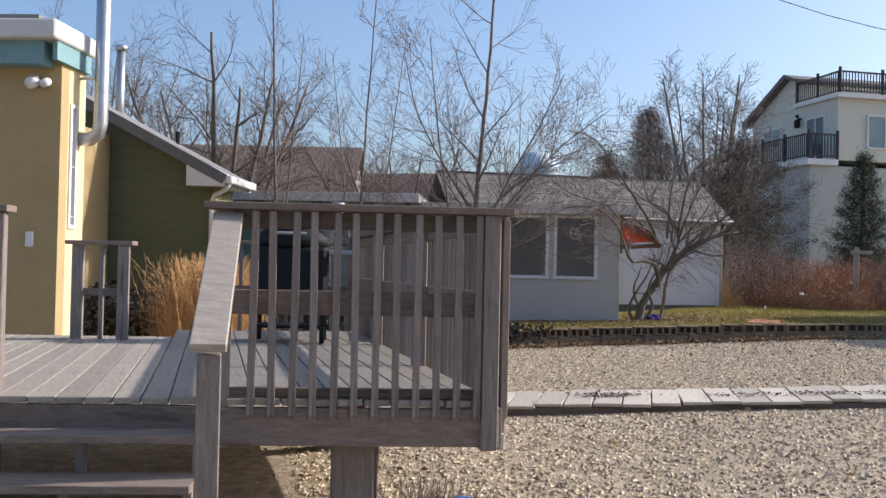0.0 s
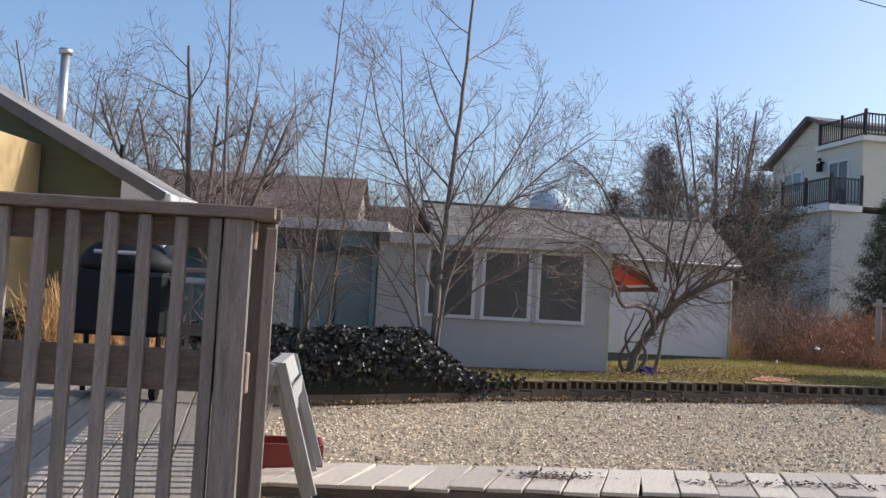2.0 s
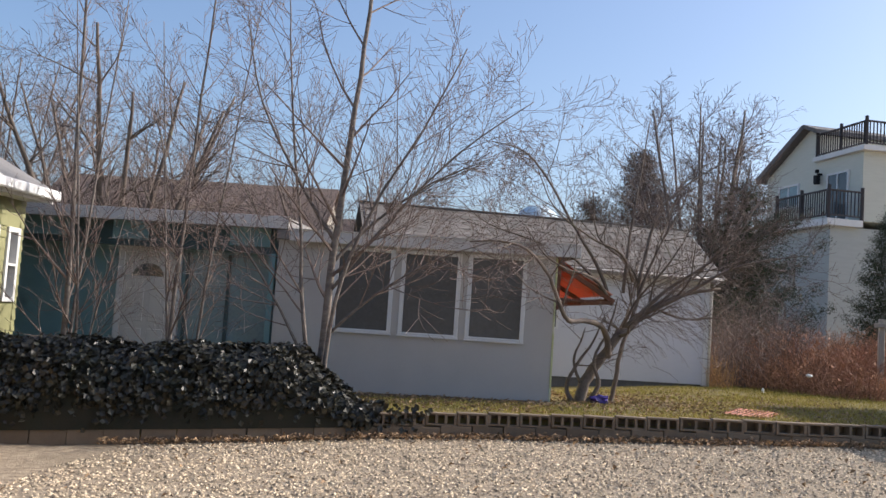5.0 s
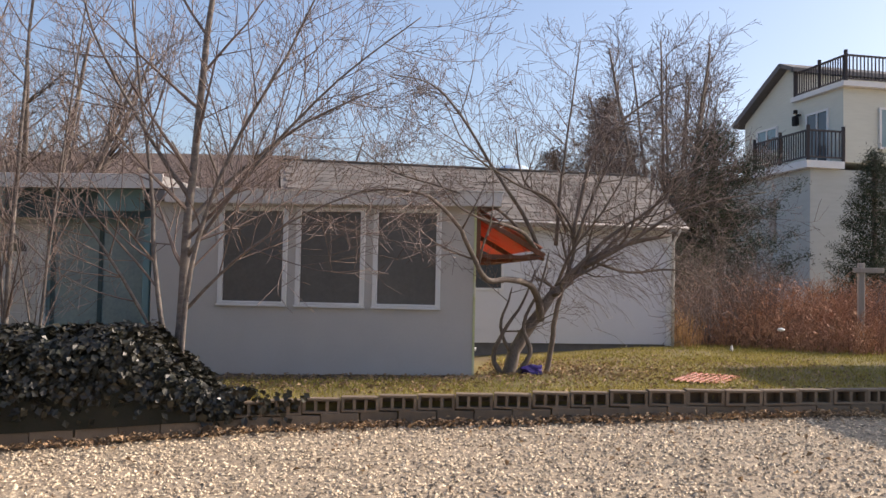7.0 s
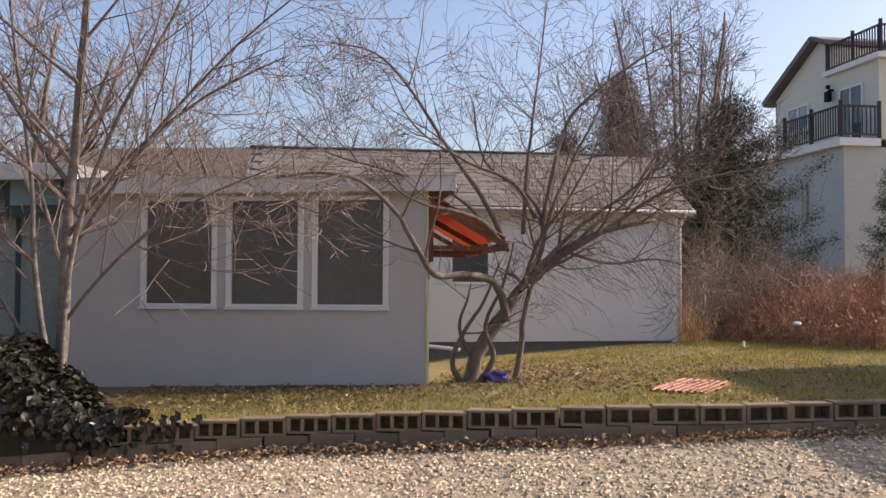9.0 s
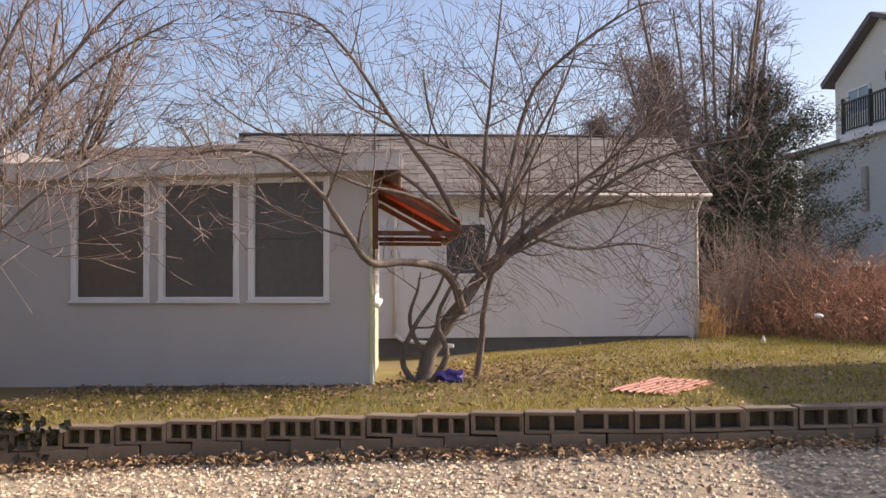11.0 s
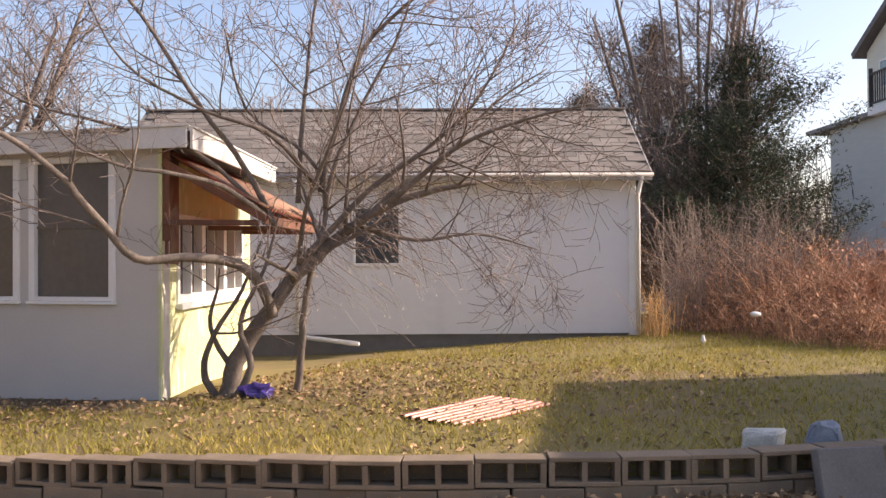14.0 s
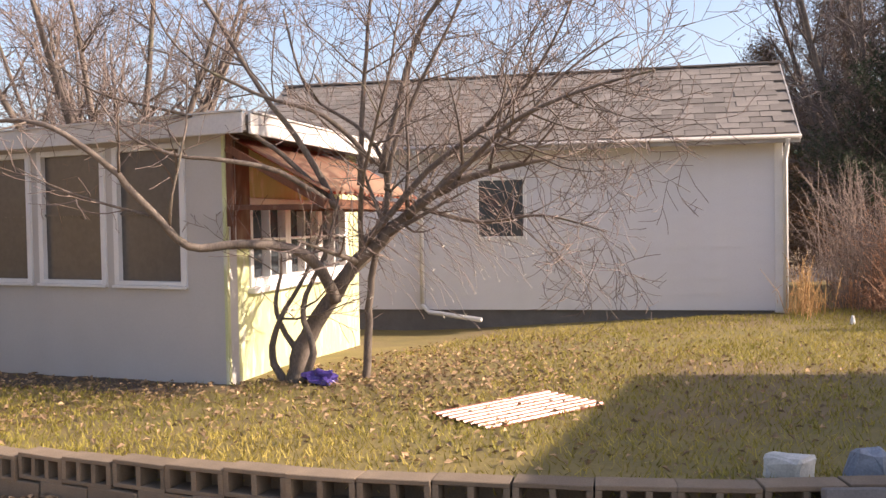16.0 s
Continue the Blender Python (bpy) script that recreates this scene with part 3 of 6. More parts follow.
def build_garage():
    g = thing("garage", "long white-sided garage with a brown shingled roof on grey base", "garage", GM)
    L, D = 8.0, 3.5
    part("foundation", local(made_box(-L, -0.03, 0.03, D, 0.0, 0.63), GM), M_SLAB, g, "grey concrete base")
    wx0, wx1, wz0, wz1 = -4.28, -3.62, 1.72, 2.55
    rows = 11
    hgt = (3.06 - 0.63) / rows
    me = mesh_of(made_box(-L, 0, 0, 0.02, 0, hgt + 0.004), "siding_board", M_SIDING)
    for v in me.vertices:
        if v.co.z < hgt / 2 and v.co.y < 0.01:
            v.co.y -= 0.007
    for i in range(rows):
        piece("siding_board", me, g, GM @ pose(0, 0, 0.63 + i * hgt))
    part("wall", local(made_box(-L, 0, 0.021, D, 0.63, 3.06), GM), M_SIDING, g)
    bm = bmesh.new()
    tri = [(-0.0, 0.021, 3.06), (0.0, D, 3.06), (0.0, D / 2, 4.25)]
    for x in (-0.14, -0.001):
        bm.faces.new([bm.verts.new((x, y, z)) for _, y, z in tri])
    part("gable", local(bm, GM), M_SIDING, g)
    part("corner_board", local(made_box(-0.09, 0.025, -0.022, 0.12, 0.6, 3.06, 0.004), GM), M_TRIM, g)
    w = part("window", local(made_box(wx0, wx1, -0.016, -0.010, wz0, wz1), GM), M_PANE, g, "small dark window")
    for a, b, c, d in ((wx0 - 0.05, wx0, wz0 - 0.05, wz1 + 0.05), (wx1, wx1 + 0.05, wz0 - 0.05, wz1 + 0.05), (wx0, wx1, wz1, wz1 + 0.05), (wx0, wx1, wz0 - 0.05, wz0)):
        part("frame", local(made_box(a, b, -0.035, -0.008, c, d, 0.004), GM), M_TRIM, w)
    # roof slopes
    e, r = Vector((0, -0.32, 3.07)), Vector((0, D / 2, 4.36))
    for sgn in (0, 1):
        ya = -0.32 if not sgn else D + 0.32
        part("roof", local(slab([(-L, ya, 3.07), (0.2, ya, 3.07), (0.2, D / 2, 4.33), (-L, D / 2, 4.33)], 0.05), GM), M_ROOF, g)
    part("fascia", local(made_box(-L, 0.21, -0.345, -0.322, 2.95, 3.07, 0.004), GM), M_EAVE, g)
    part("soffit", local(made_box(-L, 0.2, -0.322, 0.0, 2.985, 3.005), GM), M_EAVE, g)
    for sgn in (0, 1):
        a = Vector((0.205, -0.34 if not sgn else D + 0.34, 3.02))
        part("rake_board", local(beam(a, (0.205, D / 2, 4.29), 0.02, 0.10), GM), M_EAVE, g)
    part("gutter", local(tube([(-L, -0.39, 3.03), (0.22, -0.39, 3.03)], 0.028, 8), GM), M_EAVE, g, smooth=True)
    for pts in ([(-5.16, -0.39, 3.0), (-5.16, -0.05, 2.7), (-5.16, -0.05, 0.72)], [(-5.16, -0.05, 0.70), (-5.05, -0.1, 0.60), (-4.2, -0.42, 0.52)], [(0.05, -0.36, 3.0), (0.05, -0.05, 2.75), (0.05, -0.05, 0.6)]):
        part("downspout", local(tube(pts, 0.035, 8), GM), M_TRIM, g, smooth=True)
    # shingle tabs on the slope that shows
    slope = (r - e).normalized()
    n_rows, tab = 14, 0.30
    run = (Vector((0, D / 2, 4.33)) - Vector((0, -0.32, 3.07))).length / n_rows
    ang = math.degrees(math.atan2(4.33 - 3.07, D / 2 + 0.32))
    sh = [mesh_of(made_box(0, tab - 0.012, 0, run + 0.05, 0, t, 0), "shingle", M_ROOF) for t in (0.012, 0.016, 0.02)]
    rr = random.Random(9)
    rest = bmesh.new()
    for i in range(n_rows):
        y, z = -0.33 + (D / 2 + 0.32) * i / n_rows, 3.065 + (4.33 - 3.07) * i / n_rows
        x = 0.2 - tab * (1 + 0.5 * (i % 2))
        while x > -7.9:
            m = pose(x, y, z + 0.012, ang - 1.6 + rr.uniform(-.3, .3), 0, 0)
            if x > -6.0:
                piece("shingle", rr.choice(sh), g, GM @ m)
            else:
                box(rest, 0, tab - 0.012, 0, run + 0.05, 0, 0.014, 0, GM @ m)
            x -= tab
    tagged(part("far_shingles", rest, M_ROOF, g), kind="stuff")
    part("ridge_cap", local(beam((-L, D / 2, 4.345), (0.2, D / 2, 4.345), 0.2, 0.03), GM), M_ROOF, g)


# ---- green gabled house and yellow house ----
def build_green_house():
    h = thing("green_house", "olive-green gabled house with white eaves and a side coloured sunlit yellow-green", "house")
    x1, yf, yb, ze, slope = -4.45, 16.75, 18.0, 3.28, 0.52
    xr = -10.4
    zr = ze + (x1 - xr) * slope
    bm = bmesh.new()
    plan = [(x1, 0.1), (x1, ze), (xr, zr), (2 * xr - x1, ze), (2 * xr - x1, 0.1)]
    for y in (yf, yf + 0.15):
        bm.faces.new([bm.verts.new((x, y, z)) for x, z in plan])
    bm.verts.ensure_lookup_table()
    for i in range(5):
        j = (i + 1) % 5
        bm.faces.new((bm.verts[i], bm.verts[j], bm.verts[5 + j], bm.verts[5 + i]))
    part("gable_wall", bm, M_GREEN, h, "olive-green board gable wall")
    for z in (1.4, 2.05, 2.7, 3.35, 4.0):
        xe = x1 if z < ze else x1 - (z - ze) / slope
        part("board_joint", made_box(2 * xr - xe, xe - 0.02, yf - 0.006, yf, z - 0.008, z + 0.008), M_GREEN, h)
    bm = bmesh.new()
    wins = [(17.0, 17.32), (17.55, 17.88)]
    y = yf + 0.15
    for a, b in wins:
        box(bm, x1 - 0.15, x1, y, a, 0.1, ze)
        box(bm, x1 - 0.15, x1, a, b, 0.1, 1.5)
        box(bm, x1 - 0.15, x1, a, b, 2.6, ze)
        y = b
    box(bm, x1 - 0.15, x1, y, yb, 0.1, ze)
    bmesh.ops.remove_doubles(bm, verts=bm.verts, dist=0.001)
    part("side_wall", bm, M_YGREEN, h, "lapped siding, sunlight put into its yellow-green colour")
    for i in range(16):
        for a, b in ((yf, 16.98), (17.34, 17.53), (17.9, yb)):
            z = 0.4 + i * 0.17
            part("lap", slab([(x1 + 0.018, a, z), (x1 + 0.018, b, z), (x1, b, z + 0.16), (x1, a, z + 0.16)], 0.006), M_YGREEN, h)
    for a, b in wins:
        w = part("window", made_box(x1 - 0.1, x1 - 0.08, a, b, 1.5, 2.6), M_PANE, h)
        for c, d, e, f in ((a, a + 0.06, 1.5, 2.6), (b - 0.06, b, 1.5, 2.6), (a + 0.06, b - 0.06, 1.5, 1.57), (a + 0.06, b - 0.06, 2.53, 2.6), (a + 0.06, b - 0.06, 2.03, 2.07)):
            part("frame", made_box(x1 - 0.1, x1 + 0.04, c, d, e, f, 0.004), M_TRIM, w)
    for s in (1, -1):
        xe = x1 + 0.32 if s > 0 else 2 * xr - x1 - 0.32
        zz = ze - 0.32 * slope + 0.12
        part("roof", slab([(xe, yf - 0.35, zz), (xe, yb + 0.2, zz), (xr, yb + 0.2, zr + 0.12), (xr, yf - 0.35, zr + 0.12)], 0.1), M_FLATROOF, h)
        part("rake_board", beam((xe, yf - 0.36, zz - 0.09), (xr, yf - 0.36, zr + 0.03), 0.03, 0.20), M_SLAB, h, "grey-white rake board")
    # boxed eave return, soffit, gutter and downspout
    bm = bmesh.new()
    pts = [(x1 + 0.32, 3.02), (x1 + 0.32, 3.26), (x1 - 0.42, 3.6), (x1 - 0.42, 3.02)]
    for y in (yf - 0.37, yf - 0.01):
        bm.faces.new([bm.verts.new((x, y, z)) for x, z in pts])
    bm.verts.ensure_lookup_table()
    for i in range(4):
        j = (i + 1) % 4
        bm.faces.new((bm.verts[i], bm.verts[j], bm.verts[4 + j], bm.verts[4 + i]))
    part("eave_return", bm, M_FASCIA, h, "boxed grey-white eave return")
    part("soffit", made_box(x1, x1 + 0.32, yf, yb, 3.02, 3.05), M_FASCIA, h)
    part("fascia", made_box(x1 + 0.3, x1 + 0.325, yf, yb + 0.2, 3.02, 3.2), M_FASCIA, h)
    part("gutter", made_box(x1 + 0.328, x1 + 0.45, yf - 0.36, yb + 0.2, 3.07, 3.22, 0.02), M_TRIM, h, "white gutter")
    part("downspout", tube([(x1 + 0.38, yf - 0.25, 3.07), (x1 + 0.3, yf - 0.2, 2.96), (x1 + 0.03, yf - 0.06, 2.86), (x1 - 0.02, yf - 0.06, 2.72), (x1 - 0.02, yf - 0.06, 0.25)], 0.04, 8), M_TRIM, h, smooth=True)
    for x, y, z in ((-6.87, 18.0, 5.93),):
        f = part("flue", tube([(x, y, 4.0), (x, y, z)], 0.085, 12), M_METAL, h, "galvanised flue", True)
        part("flue_cap", tube([(x, y, z + 0.005), (x, y, z + 0.1)], 0.13, 12), M_METAL, f, smooth=True)
    part("vent_pipe", tube([(-5.6, 17.95, 3.4), (-5.6, 17.95, 4.25)], 0.05, 8), M_BLACK, h, smooth=True)


def build_yellow_house():
    h = thing("yellow_house", "ochre-yellow house with white roof edge and steel flue", "house")
    x1, yf, yb = -4.05, 9.55, 10.2
    bm = bmesh.new()
    wy0, wy1, wz0, wz1 = 9.78, 9.98, 1.95, 3.45
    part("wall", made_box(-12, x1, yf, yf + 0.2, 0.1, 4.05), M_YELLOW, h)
    box(bm, x1 - 0.2, x1, yf + 0.2, wy0, 0.1, 4.05)
    box(bm, x1 - 0.2, x1, wy0, wy1, 0.1, wz0)
    box(bm, x1 - 0.2, x1, wy0, wy1, wz1, 4.05)
    box(bm, x1 - 0.2, x1, wy1, yb, 0.1, 4.05)
    bmesh.ops.remove_doubles(bm, verts=bm.verts, dist=0.001)
    part("side_wall", bm, M_YELLOWLIT, h, "side boards with sunlight put into their paler colour")
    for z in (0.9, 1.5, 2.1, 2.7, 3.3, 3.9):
        part("board_joint", made_box(x1, x1 + 0.006, yf + 0.2, yb, z - 0.006, z + 0.006), M_YELLOWLIT, h)
    w = part("window", made_box(x1 - 0.1, x1 - 0.08, wy0, wy1, wz0, wz1), M_PANE, h, "tall narrow window")
    for a, b, c, d in ((wy0, wy0 + 0.05, wz0, wz1), (wy1 - 0.05, wy1, wz0, wz1), (wy0 + 0.05, wy1 - 0.05, wz0, wz0 + 0.05), (wy0 + 0.05, wy1 - 0.05, wz1 - 0.05, wz1)):
        part("frame", made_box(x1 - 0.1, x1 + 0.02, a, b, c, d, 0.004), M_TRIM, w)
    part("soffit_band", made_box(-12, x1 - 0.1, yf - 0.25, yf - 0.003, 3.83, 4.1), M_TEAL, h, "teal band under the roof")
    part("soffit_band", made_box(x1 + 0.003, x1 + 0.06, yf - 0.25, yb, 3.88, 4.1), M_TEAL, h)
    part("roof", made_box(-12, x1 + 0.1, yf - 0.4, yb + 0.1, 4.1, 4.32, 0.02), M_FASCIA, h, "white roof edge")
    part("roof_curb", made_box(-12, -4.3, yf - 0.1, yb, 4.34, 4.44), M_FLATROOF, h)
    fl = part("flue", tube([(x1, 10.04, 3.06), (x1 + 0.14, 10.04, 3.06), (x1 + 0.24, 10.04, 3.12), (x1 + 0.27, 10.04, 3.25), (x1 + 0.27, 10.04, 6.2)], 0.085, 14), M_METAL, h, "galvanised steel flue with an elbow", True)
    part("flue_bracket", tube([(x1 + 0.0, 10.04, 3.8), (x1 + 0.2, 10.04, 3.8)], 0.02, 6), M_METAL, fl)
    lamp = part("floodlight", tube([(-4.35, yf - 0.16, 3.62), (-4.35, yf - 0.04, 3.66)], 0.07, 12), M_TRIM, h, "white twin floodlight", True)
    part("floodlight_head", tube([(-4.2, yf - 0.15, 3.62), (-4.2, yf - 0.04, 3.66)], 0.05, 12), M_TRIM, lamp, smooth=True)
    part("wall_lamp", made_box(-5.05, -4.87, yf - 0.22, yf - 0.02, 3.74, 3.83, 0.015), M_BLACK, h, "small square eave lamp")
    part("outlet_box", made_box(-4.42, -4.33, yf - 0.05, yf, 1.72, 1.9, 0.01), M_TRIM, h)
    part("wall", made_box(-12, -6.5, 10.2, 16.7, 0.1, 4.0), M_YELLOW, h)


# ---- deck ----
C = Vector((1.19, 3.78, 0))                       # front right-hand corner
SD = Vector((-0.298, 0.9545, 0))                  # along the long side
FD = Vector((-0.990, -0.139, 0))                  # along the front, to the steps
DZ = 0.88


def baluster_mesh(h):
    bm = made_box(-0.019, 0.019, -0.019, 0.019, 0, h, 0.003)
    for v in bm.verts:
        if v.co.z < 0.02 and v.co.y < 0:
            v.co.z += 0.03
    return mesh_of(bm, "baluster", M_WOODZ)


def build_deck():
    d = thing("deck", "weathered grey-brown timber deck with a slatted railing and front steps", "deck")
    side, wide = 5.35, 5.2
    ang_s, ang_f = math.degrees(math.atan2(SD.y, SD.x)), math.degrees(math.atan2(FD.y, FD.x))
    # rim and joists
    front_end = C + FD * wide
    up = lambda p, z: (p.x, p.y, z)
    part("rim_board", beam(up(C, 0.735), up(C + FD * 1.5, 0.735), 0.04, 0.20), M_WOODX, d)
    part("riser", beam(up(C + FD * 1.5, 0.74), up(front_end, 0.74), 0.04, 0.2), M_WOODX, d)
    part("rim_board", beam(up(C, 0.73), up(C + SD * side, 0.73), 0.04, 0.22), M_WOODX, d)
    # floor boards, along the side
    perp = Vector((-SD.y, SD.x, 0))
    n = 37
    for i in range(n):
        s = 0.075 + i * 0.142
        tf = s / (FD.dot(perp))
        a = C + FD * tf
        b = C + SD * side + perp * s
        if s > 1.9:
            b = a + SD * 4.1
        off = a - C - perp * (a - C).dot(perp)
        a2 = a - SD * 0.02
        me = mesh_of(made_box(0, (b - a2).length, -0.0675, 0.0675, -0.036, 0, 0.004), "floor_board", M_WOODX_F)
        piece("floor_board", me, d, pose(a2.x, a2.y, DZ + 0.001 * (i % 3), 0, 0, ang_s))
    # posts
    post = lambda p, z0, z1, w=0.09, nm="post": part(nm, local(made_box(-w / 2, w / 2, -w / 2, w / 2, z0, z1, 0.006), pose(p.x, p.y, 0, 0, 0, ang_s)), M_WOODZ, d)
    L = C + FD * 1.47
    post(C + FD * 0.06 + SD * 0.0, 0.62, 1.87)
    post(C + SD * 0.14 - FD * 0.02, 0.62, 1.87)
    post(L + SD * 0.03, 0.62, 1.87)
    for s in (1.8, 3.6, 5.3):
        post(C + SD * s + perp * 0.06, 0.62, 1.87)
    for p in (C + FD * 0.72 + SD * 0.35, C + FD * 0.60 + SD * 0.9, C + SD * 3.2 + perp * 0.5):
        part("pier", local(made_box(-0.12, 0.12, -0.12, 0.12, 0.0, 0.62, 0.01), pose(p.x, p.y, 0, 0, 0, ang_f)), M_WOODZ, d)
    # front railing
    part("cap_rail", beam(up(C - FD * 0.06, 1.888), up(L + FD * 0.1, 1.888), 0.14, 0.038), M_WOODX, d)
    part("top_rail", beam(up(C + SD * 0.03, 1.82), up(L + SD * 0.03, 1.82), 0.038, 0.09), M_WOODX, d)
    part("mid_rail", beam(up(C + SD * 0.03, 1.385), up(L + SD * 0.03, 1.385), 0.038, 0.13), M_WOODX, d)
    part("bottom_rail", beam(up(C + SD * 0.03, 0.91), up(L + SD * 0.03, 0.91), 0.038, 0.05), M_WOODX, d)
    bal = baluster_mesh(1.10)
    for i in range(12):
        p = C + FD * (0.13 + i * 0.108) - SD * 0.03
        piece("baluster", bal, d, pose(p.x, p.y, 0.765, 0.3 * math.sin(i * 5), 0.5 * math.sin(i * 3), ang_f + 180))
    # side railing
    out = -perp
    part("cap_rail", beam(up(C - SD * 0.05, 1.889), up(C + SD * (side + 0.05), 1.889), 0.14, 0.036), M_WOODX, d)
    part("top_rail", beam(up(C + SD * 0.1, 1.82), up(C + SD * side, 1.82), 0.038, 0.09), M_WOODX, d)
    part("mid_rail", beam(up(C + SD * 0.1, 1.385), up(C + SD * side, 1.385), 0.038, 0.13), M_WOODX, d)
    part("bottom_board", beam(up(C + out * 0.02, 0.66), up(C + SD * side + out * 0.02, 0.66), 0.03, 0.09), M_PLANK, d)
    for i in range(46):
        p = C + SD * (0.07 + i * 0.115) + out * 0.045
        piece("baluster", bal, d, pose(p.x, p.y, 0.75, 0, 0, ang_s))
    # back railing
    B = C + SD * side
    back = (perp + SD * -0.05).normalized()
    part("cap_rail", beam(up(B, 1.80), up(B + back * 1.35, 1.80), 0.12, 0.036), M_WOODX, d)
    part("mid_rail", beam(up(B, 1.30), up(B + back * 1.35, 1.30), 0.038, 0.10), M_WOODX, d)
    for i in range(8):
        p = B + back * (0.1 + i * 0.16)
        piece("baluster", bal, d, pose(p.x, p.y, 0.66, 0, 0, ang_s))
    # short railing beside the yellow house
    E1 = Vector((-2.62, 7.0, 0))
    for s in (0.0, 0.42):
        post(E1 + Vector((s, 0, 0)), 0.5, 1.72, 0.1)
    part("cap_rail", beam((E1.x - 0.1, E1.y, 1.74), (E1.x + 0.52, E1.y, 1.74), 0.13, 0.036), M_WOODX, d)
    part("mid_rail", beam((E1.x, E1.y, 1.30), (E1.x + 0.42, E1.y, 1.30), 0.03, 0.07), M_WOODX, d)
    piece("baluster", bal, d, pose(E1.x + 0.22, E1.y, 0.6, 0, 0, 0))
    # steps
    S0, S1 = C + FD * 1.52, C + FD * 2.72
    toward = Vector((FD.y, -FD.x, 0))
    if toward.y > 0:
        toward = -toward
    for i in (1, 2, 3):
        z = DZ - 0.185 * i + 0.01
        q0, q1 = S0 + toward * (0.26 * i - 0.13), S1 + toward * (0.26 * i - 0.13)
        if z > 0.27:
            part("tread", beam(up(q0, z), up(q1, z), 0.29, 0.04), M_WOODX, d)
        for t in (0.02, 0.5, 0.98):
            q = q0.lerp(q1, t) + toward * 0.05
            part("stringer_block", beam(up(q, z - 0.02), up(q, max(z - 0.19, 0.03)), 0.04, 0.05), M_WOODZ, d)
    # sloped handrail on its lower post, and the left-hand posts
    low = Vector((0.0, 2.5, 0))
    top = L - FD * 0.02
    # Handrail takes the paler floor wood to look sunlit; the other rails stay dark.
    part("handrail", beam(up(top, 1.84), up(low, 1.235), 0.15, 0.04), M_WOODX_F, d, "sloping handrail board, sunlight put into its paler wood")
    post(low + Vector((-0.015, 0.07, 0)), 0.0, 1.21, 0.10, "newel_post")
    lp = C + FD * 2.66 + SD * 0.12
    post(lp, 0.0, 1.83, 0.10, "newel_post")
    post(lp + FD * 0.14, 0.0, 1.83, 0.09, "newel_post")
    part("cap_rail", beam(up(lp - FD * 0.08, 1.85), up(lp + FD * 1.2, 1.85), 0.14, 0.036), M_WOODX, d)
    return d


# Paler copy of the rail wood: sun on floor and handrail is in the colour.
M_WOODX_F = material("sunlit_deck_wood", (0.40, 0.345, 0.28), (0.24, 0.202, 0.163), 5, 40, 0.8, 0.35, (1, 12, 12), (0.22, 0.19, 0.16), 1.3, 0.62, 0.14)


def build_grill():
    gx, gy = -0.75, 7.3
    g = thing("barbecue_grill", "black barbecue grill with a domed lid on the deck", "grill", pose(gx, gy, DZ))
    m = pose(gx, gy, DZ, 0, 0, 8)
    part("body", local(made_box(-0.33, 0.33, -0.22, 0.22, 0.42, 0.86, 0.03), m), M_BLACK, g)
    bm = bmesh.new()
    bmesh.ops.create_uvsphere(bm, u_segments=20, v_segments=10, radius=0.34)
    for v in bm.verts:
        v.co = Vector((v.co.x, v.co.y * 0.65, max(v.co.z, 0) * 0.72 + 0.865))
    part("lid", local(bm, m), M_BLACK, g, smooth=True)
    part("lid_handle", local(tube([(-0.15, -0.26, 0.98), (0.15, -0.26, 0.98)], 0.014, 6), m), M_COVER, g)
    part("side_shelf", local(made_box(0.34, 0.62, -0.18, 0.18, 0.8, 0.84, 0.01), m), M_COVER, g)
    part("chimney", local(tube([(0.26, 0, 0.98), (0.40, 0, 1.12), (0.42, 0, 1.28)], 0.055, 10), m), M_COVER, g, smooth=True)
    part("lower_shelf", local(made_box(-0.3, 0.3, -0.2, 0.2, 0.13, 0.16, 0.006), m), M_BLACK, g)
    for x in (-0.3, 0.3):
        for y in (-0.19, 0.19):
            part("leg", local(tube([(x, y, 0.0), (x, y, 0.43)], 0.02, 8), m), M_BLACK, g)
    for x in (-0.3, 0.3):
        part("wheel", local(tube([(x - 0.02, -0.22, 0.075), (x + 0.02, -0.22, 0.075)], 0.075, 14), m), M_BLACK, g)


def build_boardwalk():
    w = thing("boardwalk", "boardwalk of weathered pale cross planks over the gravel", "boardwalk", kind="structure")
    r = random.Random(11)
    top = lambda x: 0.145 + 0.048 * x
    for y in (8.38, 9.30):
        part("rim", beam((0.0, y, top(0) - 0.10), (6.4, y, top(6.4) - 0.10), 0.05, 0.14), M_WOODX, w)
    shapes = [mesh_of(made_box(-q, q, -0.56, 0.56, -0.03, 0.0, 0.004), "plank", M_PLANK) for q in (0.136, 0.1365, 0.137)]
    x = 0.0
    while x < 6.3:
        piece("plank", r.choice(shapes), w, pose(x, 8.84 + r.uniform(-.035, .035), top(x) + r.uniform(0, .012), r.uniform(-.6, .6), r.uniform(-.9, .9) - 2.7, -7 + r.uniform(-1.6, 1.6)))
        x += 0.284 + r.uniform(0, 0.012)


